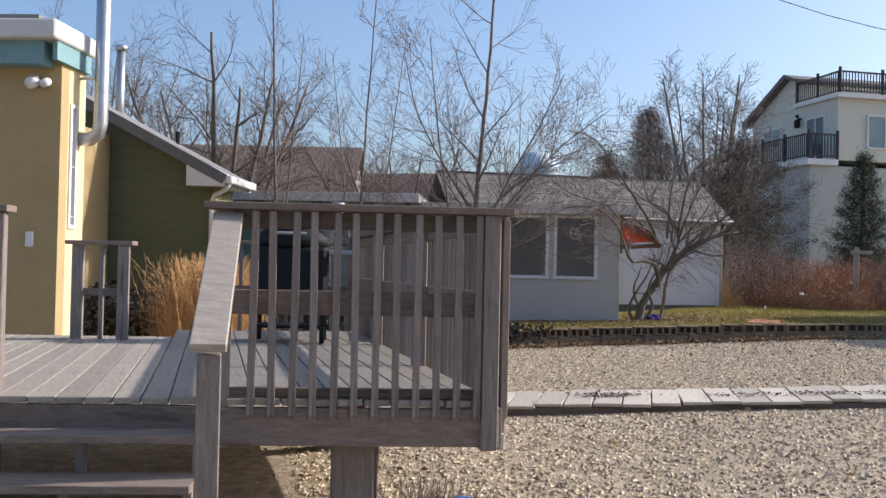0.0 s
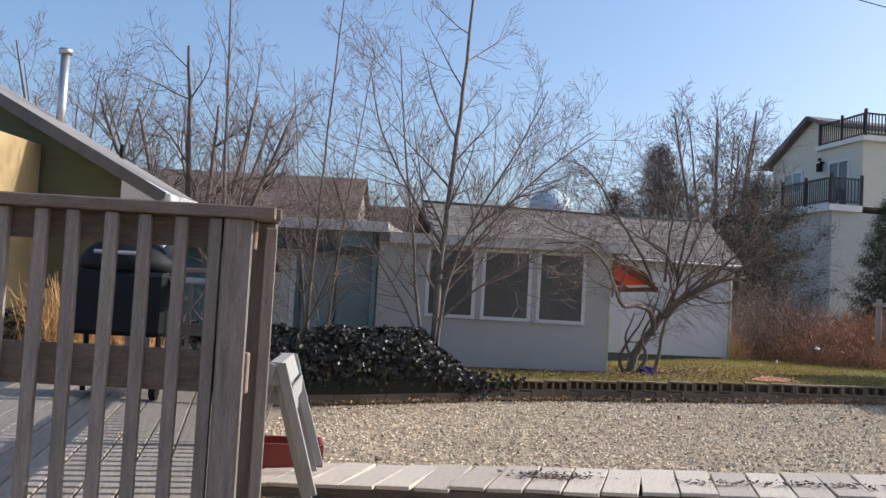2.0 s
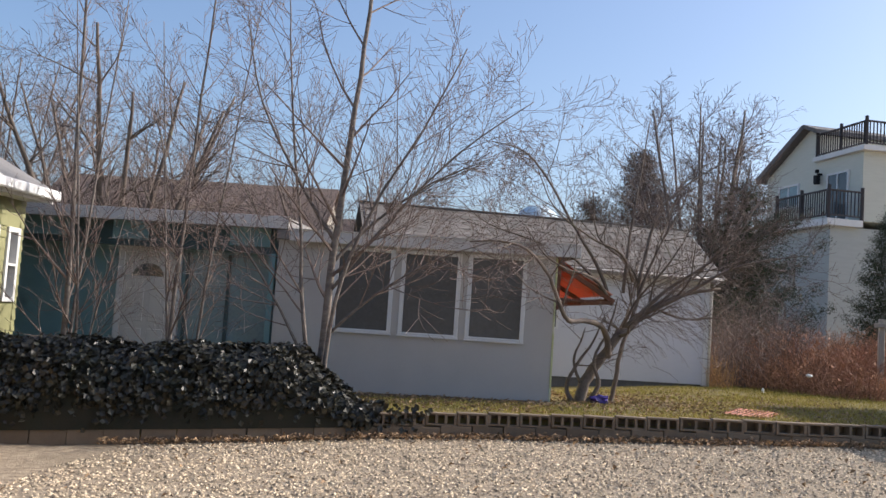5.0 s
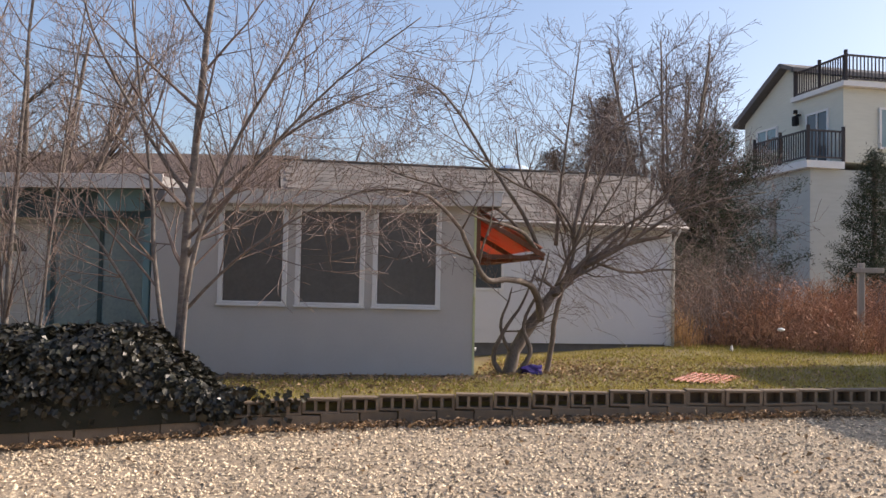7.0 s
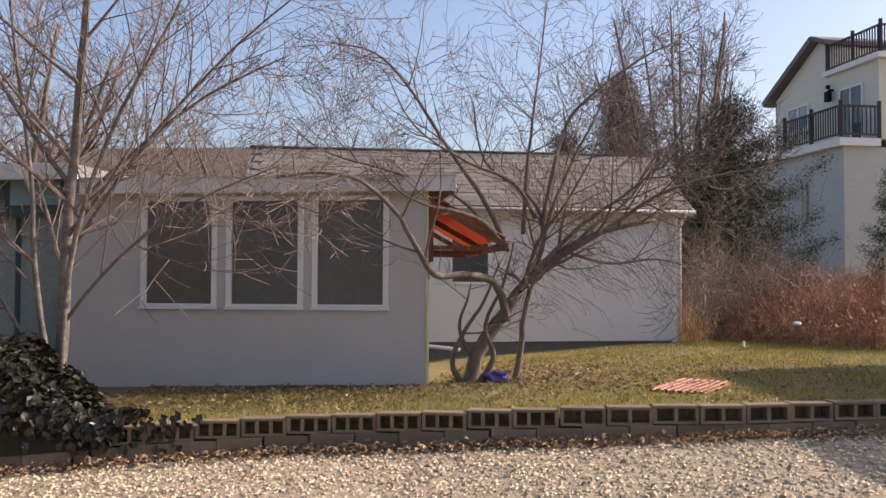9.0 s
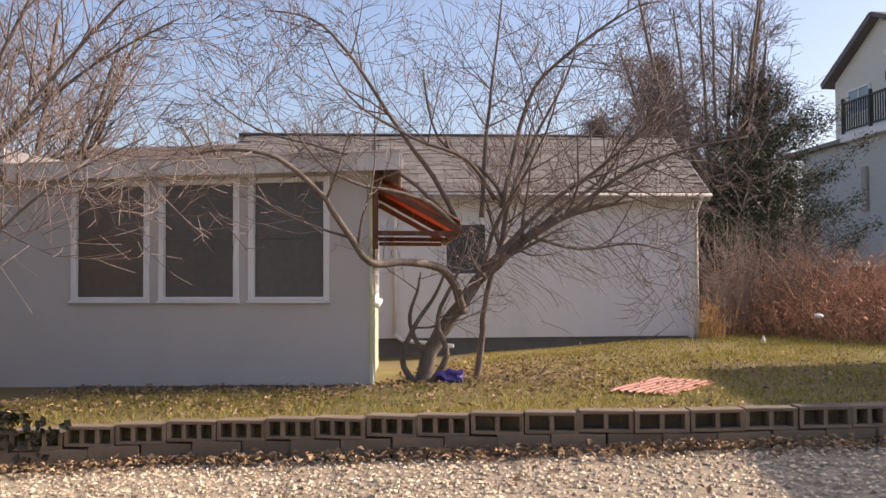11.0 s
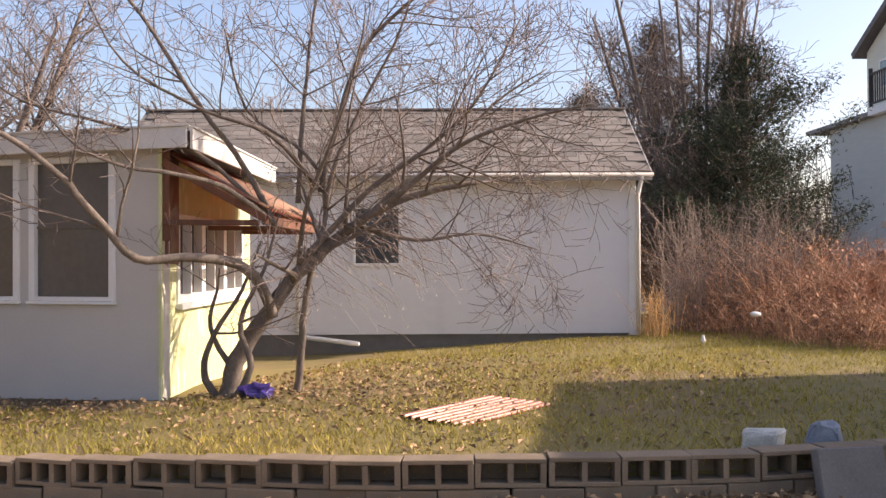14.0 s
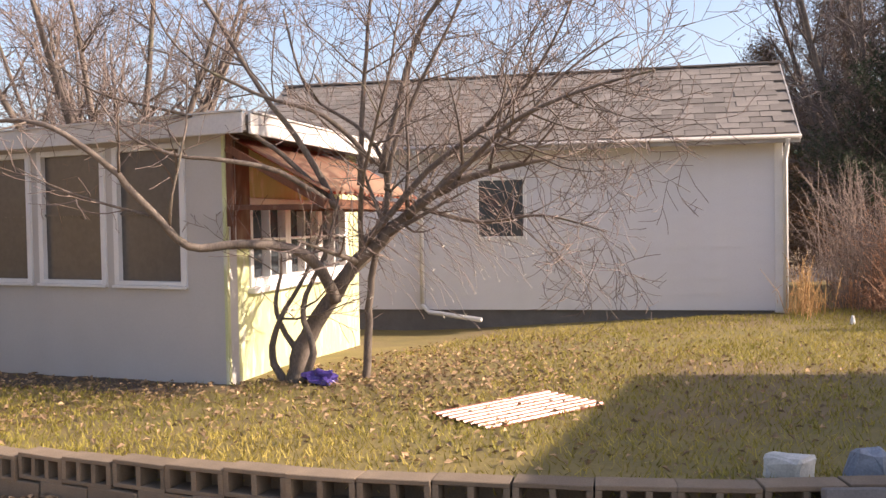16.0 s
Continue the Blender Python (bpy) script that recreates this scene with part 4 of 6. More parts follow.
def build_sawhorse(cx, cy, ang, z0):
    """A folding trestle: a sloping boxed head, an apron board on each side and two pairs of splayed legs."""
    m = pose(cx, cy, z0, 0, 0, ang)
    s = thing("sawhorse", "grey-painted wooden sawhorse stacked beside the deck", "sawhorse", m, "stacked sawhorses")
    h, ln = 0.93, 1.15
    bm = bmesh.new()
    for y in (-ln / 2, ln / 2):
        bm.faces.new([bm.verts.new(v) for v in ((-0.045, y, h), (0.045, y, h), (0.10, y, h - 0.17), (-0.10, y, h - 0.17))])
    bm.verts.ensure_lookup_table()
    for i in range(4):
        j = (i + 1) % 4
        bm.faces.new((bm.verts[i], bm.verts[j], bm.verts[4 + j], bm.verts[4 + i]))
    bmesh.ops.bevel(bm, geom=list(bm.edges), offset=0.004, segments=1, affect="EDGES")
    part("head", local(bm, m), M_RAWWOOD, s)
    for sx in (-1, 1):
        part("apron", local(beam((sx * 0.122, -ln / 2 + 0.02, h - 0.245), (sx * 0.122, ln / 2 - 0.02, h - 0.245), 0.02, 0.135), m), M_RAWWOOD, s)
        for y in (-ln / 2 - 0.012, ln / 2 + 0.012):
            part("leg", local(beam((sx * 0.035, y, h - 0.01), (sx * 0.31, y + (0.03 if y > 0 else -0.03), 0.0), 0.03, 0.075), m), M_RAWWOOD, s)
    return s


def build_red_crate():
    c = thing("crate", "low brick-red painted crate on the gravel by the deck", "crate", pose(-0.1, 9.25, gravel_z(-0.1, 9.25)))
    m = pose(-0.1, 9.25, gravel_z(-0.1, 9.25) - 0.01, 0, 0, 15)
    for b in ((-0.4, 0.4, -0.25, -0.22, 0, 0.32), (-0.4, 0.4, 0.22, 0.25, 0, 0.32), (-0.4, -0.37, -0.22, 0.22, 0, 0.32), (0.37, 0.4, -0.22, 0.22, 0, 0.32)):
        part("side_panel", local(made_box(*b, 0.004), m), M_REDBOX, c)
    part("bottom", local(made_box(-0.37, 0.37, -0.22, 0.22, 0, 0.03), m), M_REDBOX, c)


# ---- trees and plants ----
def grow(main, fine, p, d, length, r, level, top, rnd, opts):
    """One branch and, along it, its side branches."""
    seg = 5 if level < 2 else (4 if level == 2 else 3)
    pts, radii = [p.copy()], [r]
    d = d.normalized()
    for i in range(seg):
        wander = Vector((rnd.gauss(0, 1), rnd.gauss(0, 1), rnd.gauss(0, 0.7))) * opts["wander"]
        d = (d + wander + Vector((0, 0, opts["up"]))).normalized()
        p = p + d * (length / seg)
        pts.append(p.copy())
        radii.append(max(r * (1 - 0.75 * (i + 1) / seg), opts["thin"]))
    (main if level <= opts["main"] else fine).add(pts, radii, 7 if level == 0 else (5 if level == 1 else 3))
    if level >= top:
        return
    n = opts["kids"][min(level, len(opts["kids"]) - 1)]
    for k in range(n):
        t = opts["bare"] + (1 - opts["bare"]) * (k + rnd.random()) / n
        i = min(int(t * seg), seg - 1)
        q = pts[i].lerp(pts[i + 1], t * seg - i)
        axis = (pts[i + 1] - pts[i]).normalized()
        side = axis.orthogonal()
        side.rotate(Matrix.Rotation(rnd.uniform(0, 6.283), 3, axis))
        a = radians(rnd.uniform(*opts["angle"]))
        nd = axis * math.cos(a) + side * math.sin(a)
        grow(main, fine, q, nd, length * rnd.uniform(*opts["shorter"]) * (1.15 - 0.5 * t), max(radii[i] * 0.55, opts["thin"]), level + 1, top, rnd, opts)


def tree(name, label, stems, opts, seed, bark, twig, top=3):
    """stems: lists of points (thick to thin) with a starting radius; side branches grow from each."""
    rnd = random.Random(seed)
    base = stems[0][0][0]
    t = thing(name, label, "tree", pose(*base))
    main, fine = Tubes(), Tubes()
    for pts, r, *own in stems:
        count = own[0] if own else opts["off_stem"]
        pts = [Vector(p) for p in pts]
        # smooth the stem a little
        dense = []
        for i in range(len(pts) - 1):
            p0, p1, p2, p3 = pts[max(i - 1, 0)], pts[i], pts[i + 1], pts[min(i + 2, len(pts) - 1)]
            for s in range(4):
                u = s / 4
                dense.append(0.5 * ((2 * p1) + (p2 - p0) * u + (2 * p0 - 5 * p1 + 4 * p2 - p3) * u * u + (3 * p1 - p0 - 3 * p2 + p3) * u ** 3) + Vector((rnd.gauss(0, 1), rnd.gauss(0, 1), 0)) * r * 0.12)
        dense.append(pts[-1])
        m = len(dense)
        radii = [max(r * (1 - 0.78 * i / (m - 1)), 0.006) for i in range(m)]
        main.add(dense, radii, 8)
        length = sum((dense[i + 1] - dense[i]).length for i in range(m - 1))
        for k in range(count):
            tt = opts["stem_bare"] + (1 - opts["stem_bare"]) * (k + rnd.random()) / count
            i = min(int(tt * (m - 1)), m - 2)
            axis = (dense[i + 1] - dense[i]).normalized()
            side = axis.orthogonal()
            side.rotate(Matrix.Rotation(rnd.uniform(0, 6.283), 3, axis))
            a = radians(rnd.uniform(*opts["angle"]))
            grow(main, fine, dense[i], axis * math.cos(a) + side * math.sin(a), opts["first"] * rnd.uniform(0.6, 1.2) * (1.1 - 0.5 * tt), max(radii[i] * 0.5, opts["thin"]), 1, top, rnd, opts)
    part("trunk", main.mesh("trunk"), bark, t, smooth=True)
    part("crown", fine.mesh("crown"), twig, t, "bare twigs")
    return t


FRUIT = dict(wander=0.16, up=0.07, thin=0.0028, main=1, kids=[0, 6, 4, 3], bare=0.15, angle=(26, 64), shorter=(0.42, 0.72), off_stem=11, stem_bare=0.42, first=1.5)
BIRCH = dict(wander=0.075, up=0.075, thin=0.0028, main=0, kids=[0, 6, 5], bare=0.15, angle=(25, 55), shorter=(0.36, 0.62), off_stem=15, stem_bare=0.25, first=1.8)
SLIM = dict(wander=0.07, up=0.08, thin=0.0028, main=0, kids=[0, 5, 3], bare=0.15, angle=(22, 50), shorter=(0.36, 0.62), off_stem=16, stem_bare=0.2, first=1.3)
FAR = dict(wander=0.12, up=0.055, thin=0.005, main=1, kids=[0, 7, 5, 3], bare=0.1, angle=(20, 55), shorter=(0.42, 0.7), off_stem=11, stem_bare=0.25, first=2.8)


def build_trees():
    tree("fruit_tree", "spreading bare fruit tree with crooked dark limbs", [
        ([(4.07, 19.81, 0.45), (4.15, 19.83, 0.83), (4.40, 19.9, 1.24), (4.65, 19.97, 1.6), (4.94, 20.06, 1.86), (5.34, 20.18, 2.19), (5.84, 20.3, 2.39), (6.33, 20.45, 2.49)], 0.10, 10),
        ([(4.75, 19.95, 1.75), (5.4, 20.0, 2.4), (5.96, 20.1, 2.8), (6.4, 20.1, 3.2), (6.8, 20.1, 3.9)], 0.034),
        ([(4.5, 19.9, 2.1), (4.3, 19.75, 2.6), (3.9, 19.6, 3.2), (3.35, 19.5, 4.05), (2.95, 19.4, 4.45), (2.45, 19.3, 4.55)], 0.034),
        ([(4.7, 20.0, 2.3), (4.75, 20.0, 3.1), (4.85, 20.0, 3.95), (5.0, 20.0, 5.2)], 0.03),
        ([(4.93, 20.0, 2.4), (5.2, 20.2, 3.6), (5.6, 20.3, 4.1), (6.3, 20.4, 4.6), (6.7, 20.4, 4.7)], 0.03),
        ([(4.50, 19.88, 1.25), (4.46, 19.7, 1.55), (4.33, 19.48, 1.74), (4.06, 19.1, 1.80), (3.78, 18.77, 1.79), (3.6, 18.5, 2.12), (3.42, 18.24, 2.47), (3.1, 18.0, 2.76), (2.7, 17.9, 2.84), (2.3, 17.85, 2.80)], 0.055, 5),
        ([(4.52, 19.9, 2.1), (4.25, 19.4, 2.42), (3.95, 18.95, 2.52), (3.73, 18.72, 2.55), (3.4, 18.5, 2.72), (3.1, 18.4, 3.1)], 0.03, 4),
        ([(4.59, 20.2, 0.45), (4.66, 20.15, 0.9), (4.74, 20.1, 1.45), (4.87, 20.1, 1.91), (4.95, 20.06, 2.32), (4.80, 20.0, 2.74), (4.25, 19.86, 3.18), (4.11, 19.7, 3.9)], 0.042),
        ([(4.95, 20.06, 2.25), (5.05, 20.0, 2.6), (5.3, 20.1, 3.2), (5.65, 20.2, 3.9), (5.8, 20.2, 4.5)], 0.03),
        ([(5.3, 20.17, 2.15), (5.6, 20.3, 2.45), (5.95, 20.5, 2.7), (6.4, 20.7, 3.24), (6.9, 20.9, 3.6)], 0.03),
        ([(4.85, 20.0, 2.5), (4.6, 19.6, 2.9), (4.1, 19.3, 3.1), (3.5, 19.0, 3.5), (3.2, 18.9, 4.1)], 0.026),
        ([(4.7, 20.0, 1.7), (4.9, 19.7, 2.2), (5.2, 19.4, 2.6), (5.5, 19.2, 3.1), (5.7, 19.1, 3.7)], 0.026),
        ([(4.0, 19.8, 0.45), (3.86, 19.74, 0.75), (4.0, 19.7, 1.1), (4.25, 19.75, 1.5), (4.42, 19.8, 1.95)], 0.042, 1),
        ([(4.14, 19.78, 0.45), (4.36, 19.7, 0.8), (4.27, 19.68, 1.2), (4.48, 19.75, 1.7), (4.6, 19.8, 2.2)], 0.042, 2),
        ([(4.1, 19.8, 0.8), (3.95, 19.7, 1.15), (4.05, 19.65, 1.5), (4.1, 19.6, 1.7)], 0.03, 2),
        ([(5.1, 20.1, 2.0), (5.7, 19.95, 2.35), (6.3, 19.8, 2.75), (6.9, 19.75, 2.95), (7.5, 19.7, 3.05)], 0.034),
        ([(5.2, 20.14, 2.1), (5.75, 20.3, 1.95), (6.35, 20.3, 2.0), (6.9, 20.35, 1.85)], 0.025),
        ([(4.45, 19.85, 2.2), (3.9, 19.55, 2.75), (3.2, 19.2, 3.0), (2.5, 19.0, 3.2), (2.0, 18.9, 3.55)], 0.026),
        ([(4.4, 19.9, 1.3), (4.8, 20.5, 1.9), (5.0, 21.0, 2.6), (5.1, 21.3, 3.4)], 0.026),
    ], FRUIT, 21, M_BARK, M_TWIG)
    x, y = 0.50, 16.75
    tree("birch_tree", "slender many-stemmed birch with upright bare branches", [
        ([(x, y, 0.4), (x + 0.03, y, 1.5), (x + 0.1, y, 2.8), (x + 0.22, y, 4.4), (x + 0.34, y, 6.2), (x + 0.5, y, 8.4)], 0.068),
        ([(x - 0.06, y + 0.1, 0.45), (x - 0.3, y + 0.1, 1.6), (x - 0.45, y + 0.2, 2.8), (x - 0.7, y + 0.2, 4.5), (x - 0.85, y + 0.2, 6.0)], 0.036),
        ([(x + 0.08, y - 0.1, 0.45), (x + 0.18, y - 0.2, 1.8), (x + 0.6, y - 0.3, 3.0), (x + 1.2, y - 0.3, 4.1), (x + 1.7, y - 0.3, 5.2)], 0.034),
        ([(x - 0.03, y - 0.05, 0.7), (x - 0.55, y - 0.25, 1.7), (x - 1.1, y - 0.4, 2.5), (x - 1.7, y - 0.5, 3.1)], 0.024),
        ([(x + 0.02, y, 1.3), (x + 0.7, y - 0.3, 1.9), (x + 1.5, y - 0.5, 2.4), (x + 2.3, y - 0.6, 2.7)], 0.022),
        ([(x + 0.04, y, 1.9), (x + 0.8, y - 0.1, 2.9), (x + 1.7, y, 3.9), (x + 2.6, y, 4.6)], 0.026),
        ([(x + 0.05, y, 2.3), (x + 0.55, y + 0.2, 2.9), (x + 1.3, y + 0.3, 3.5), (x + 2.1, y + 0.4, 3.9)], 0.03),
        ([(x + 0.08, y, 2.6), (x - 0.4, y - 0.1, 3.3), (x - 1.0, y - 0.2, 4.4), (x - 1.3, y - 0.2, 5.6)], 0.03),
    ], BIRCH, 5, M_BIRCH, M_TWIG)
    for i, (x, y, h, s) in enumerate(((-1.75, 17.2, 7.6, 0.038), (-3.35, 17.4, 8.2, 0.05), (-1.45, 17.4, 6.2, 0.026), (-3.0, 17.1, 6.0, 0.026))):
        lean = (0.35, -0.25, 0.6, -0.5)[i]
        tree("birch_sapling", "thin upright birch sapling with bare twigs behind the ivy", [
            ([(x, y, 0.4), (x + lean * 0.15, y, h * 0.3), (x + lean * 0.5, y, h * 0.6), (x + lean, y, h)], s),
            ([(x + 0.05, y, 0.45), (x - lean * 0.5, y + 0.1, h * 0.3), (x - lean * 1.6, y + 0.2, h * 0.75)], s * 0.65),
        ], SLIM, 30 + i, M_BIRCH, M_TWIG, 3)
    rnd = random.Random(77)

    def vase(name, label, x, y, z, h, n, spread, seed, opts, r=0.13):
        stems = []
        for k in range(n):
            a = 2 * math.pi * (k + rnd.random() * 0.6) / n
            q = spread * rnd.uniform(0.4, 1.0)
            hh = h * rnd.uniform(0.75, 1.0)
            stems.append(([(x + 0.1 * math.cos(a), y + 0.1 * math.sin(a), z), (x + q * 0.3 * math.cos(a), y + q * 0.3 * math.sin(a), z + hh * 0.3), (x + q * 0.65 * math.cos(a), y + q * 0.65 * math.sin(a), z + hh * 0.62), (x + q * math.cos(a), y + q * math.sin(a), z + hh)], r * rnd.uniform(0.6, 1)))
        return tree(name, label, stems, opts, seed, M_BARK, M_TWIGFAR, 3)

    vase("bare_tree", "broad bare tree with many upright limbs behind the green house", -8.2, 29.5, 0.2, 8.6, 11, 4.4, 3, FAR, 0.17)
    vase("bare_tree", "bare tree with thin upright limbs beyond the houses", -14.5, 34, 0.2, 9.5, 7, 3.6, 4, FAR)
    vase("bare_tree", "tall bare tree with pale limbs behind the garage", 8.2, 33.0, 0.3, 8.4, 12, 2.3, 6, dict(FAR, first=2.0, off_stem=15))
    vase("bare_tree", "bare shrubby tree beyond the low houses", -3.0, 36.0, 0.2, 6.3, 8, 4.0, 8, FAR)


def build_pods():
    """Pale dry seed pods on the drooping lower twigs of the fruit tree."""
    g = np.random.default_rng(71)
    n = 170
    c = np.stack([g.normal(5.7, 0.55, n), g.normal(20.1, 0.4, n), g.normal(1.75, 0.32, n)], 1)
    single("seed_pods", cards("seed_pods", c, g.normal(size=(n, 3)), g.uniform(0.02, 0.045, n), 0.35, M_POD, g), M_POD, "pale dry seed pods hanging on low drooping twigs", "seed pods", kind="stuff")
    t = Tubes()
    r = random.Random(72)
    for q in c:
        e = Vector(q)
        s = Vector((e.x - r.uniform(0.15, 0.5), e.y + r.uniform(-.1, .1), e.z + r.uniform(0.15, 0.45)))
        t.add([s, s.lerp(e, 0.55) + Vector((0.04, 0, 0.03)), e], [0.004, 0.003, 0.0018], 3)
    tagged(part("drooping_twigs", t.mesh("drooping_twigs"), M_TWIG), "thin drooping reddish twigs low on the fruit tree", "twigs", kind="stuff")
    n = 420
    px = np.where(g.random(n) < 0.5, g.normal(2.3, 0.2, n), g.uniform(3.3, 5.2, n))
    py = np.where(px < 3.1, g.normal(8.85, 0.1, n), g.normal(8.72, 0.05, n))
    c = np.stack([px, py, 0.16 + 0.048 * px + np.abs(g.normal(size=n)) * 0.012], 1)
    single("debris_patch", cards("debris_patch", c, np.stack([g.normal(size=n) * .4, g.normal(size=n) * .4, np.ones(n)], 1), g.uniform(0.025, 0.06, n), 0.6, M_TWIG, g), M_TWIG, "dark patch of leaf debris on the boardwalk", "debris", kind="stuff")


M_POD = material("pale_seed_pod", (0.80, 0.76, 0.66), (0.62, 0.57, 0.47), 5, 30, 0.5, 0, transmit=0.3)


def conifer(x, y, z, h, r, seed, mat, label, rag=0.35, lift=0.0):
    t = thing("conifer", label, "tree", pose(x, y, z))
    part("trunk", tube([(x, y, z), (x, y, z + h * 0.97)], 0.09, 7), M_BARK, t)
    g = np.random.default_rng(seed)
    br = Tubes()
    cs, ns, ss = [], [], []
    n = int(26 * h)
    for k in range(n):
        u = 0.05 + 0.95 * (k / n)
        a = k * 2.4 + g.uniform(-.3, .3)
        ln = r * (1 - u) ** 0.75 * g.uniform(1 - rag, 1 + rag * 0.6) + 0.12
        p0 = Vector((x, y, z + h * u))
        p1 = p0 + Vector((math.cos(a) * ln, math.sin(a) * ln, ln * (g.uniform(-0.05, 0.55) + lift * g.uniform(0, 0.8))))
        br.add([p0, p0.lerp(p1, 0.5) + Vector((0, 0, -0.05 * ln)), p1], [0.02, 0.014, 0.006], 3)
        m = int(40 + 220 * ln)
        q = g.uniform(0.2, 1.08, m) ** 0.8
        spread = 0.10 + 0.16 * (1 - q)
        c = np.array(p0)[None] + (np.array(p1) - np.array(p0))[None] * q[:, None] + g.normal(size=(m, 3)) * spread[:, None]
        cs.append(c), ns.append(g.normal(size=(m, 3)) + np.array((0, 0, 0.6))), ss.append(g.uniform(0.05, 0.13, m))
    part("branching", br.mesh("branching"), M_BARK, t)
    part("crown", cards("crown", np.concatenate(cs), np.concatenate(ns), np.concatenate(ss), 0.22, mat, g), mat, t)


def build_ivy():
    """A long mound of ivy over stems, tapering to the right and hanging over the blocks."""
    t = thing("ivy_hedge", "dark glossy ivy mounded over the block wall", "hedge", pose(-1, 15.6, 0.5))
    g = np.random.default_rng(12)

    def foot(x):
        return 0.04 if x < -2.6 else wall_top(x) - 0.17

    def top(x):
        crest = 0.98 + 0.07 * math.sin(x * 2.1 + 1) + 0.05 * math.sin(x * 5.3) + 0.16 * math.exp(-((x + 1.0) / 1.2) ** 2)
        if x > 0.35:
            crest = max(wall_top(x) + 0.04, crest - (x - 0.35) * 0.62) + 0.03 * math.sin(x * 9)
        return crest - foot(x)

    xs = np.linspace(-6.0, 1.3, 56)
    v, f = [], []
    k = 14
    for x in xs:
        yb = on_line(x) - 0.02
        h, dpt = top(x) - 0.1, 1.45 if x < 0.4 else 1.45 - 0.6 * (x - 0.4)
        for j in range(k):
            a = math.pi * j / (k - 1)
            v.append((x, yb + dpt * (0.5 - 0.5 * math.cos(a)), foot(x) + h * max(0, math.sin(a)) ** 0.55 * (0.95 + 0.1 * noise.noise((x * 3, j, 0)))))
    f = [(i * k + j, (i + 1) * k + j, (i + 1) * k + j + 1, i * k + j + 1) for i in range(len(xs) - 1) for j in range(k - 1)]
    me = bpy.data.meshes.new("stem_mass")
    me.from_pydata(v, [], f)
    part("stem_mass", me, M_IVYCORE, t)
    n = 32000
    x = g.uniform(-6.0, 1.42, n)
    a = np.arccos(1 - 2 * g.uniform(0, 0.85, n) ** 1.25)
    yb = np.array([on_line(q) - 0.06 for q in x])
    h = np.array([top(q) for q in x]) + 0.02
    dpt = np.where(x < 0.4, 1.45, 1.45 - 0.6 * (x - 0.4))
    y = yb + dpt * (0.5 - 0.5 * np.cos(a)) + g.normal(size=n) * 0.035
    lump = np.array([noise.noise((q * 2.2, w * 2.2, 2)) for q, w in zip(x, a)]) * 0.10
    z = np.array([foot(q) for q in x]) + h * np.sin(a) ** 0.55 + g.normal(size=n) * 0.03 + lump
    c = np.stack([x, y, z], 1)
    nm = np.stack([g.normal(size=n) * 0.5, -np.cos(a) + g.normal(size=n) * 0.45, np.sin(a) + 0.2 + g.normal(size=n) * 0.45], 1)
    # trailing strands over the wall
    m = 240
    cx = g.uniform(1.2, 2.05, m)
    cz = 0.14 + g.uniform(0, 0.42, m)
    c2 = np.stack([cx, np.array([on_line(q) for q in cx]) - g.uniform(0.01, 0.07, m), cz], 1)
    keep = g.random(m) < np.clip((cz - 0.2) * 2.2, 0.12, 1)
    nm2 = np.stack([g.normal(size=m) * .5, -np.ones(m), g.normal(size=m) * .5], 1)
    c, nm = np.concatenate([c, c2[keep]]), np.concatenate([nm, nm2[keep]])
    part("foliage", cards("foliage", c, nm, g.uniform(0.05, 0.105, len(c)), 0.85, M_IVY, g), M_IVY, t)


def stalks(name, label, xs, ys, z0, heights, lean, mat, cat, seed, thick=0.004, twigs=2):
    """A thicket of thin upright stalks, each with a few side twigs."""
    g = np.random.default_rng(seed)
    t = Tubes()
    for x, y, h, zz in zip(xs, ys, heights, z0):
        d = Vector((g.normal() * lean, g.normal() * lean, 1))
        p0 = Vector((x, y, zz))
        p1 = p0 + d * h * 0.55
        p2 = p1 + (d + Vector((g.normal() * lean * 1.3, g.normal() * lean * 1.3, -0.1))) * h * 0.45
        t.add([p0, p1, p2], [thick, thick * 0.8, thick * 0.4], 3)
        for _ in range(twigs):
            q = p0.lerp(p2, g.uniform(0.35, 0.9))
            e = q + Vector((g.normal() * 0.5, g.normal() * 0.5, g.uniform(0.0, 0.8))) * h * 0.22
            t.add([q, e], [thick * 0.7, thick * 0.35], 3)
    return tagged(part(name, t.mesh(name), mat), label, cat, kind="stuff")


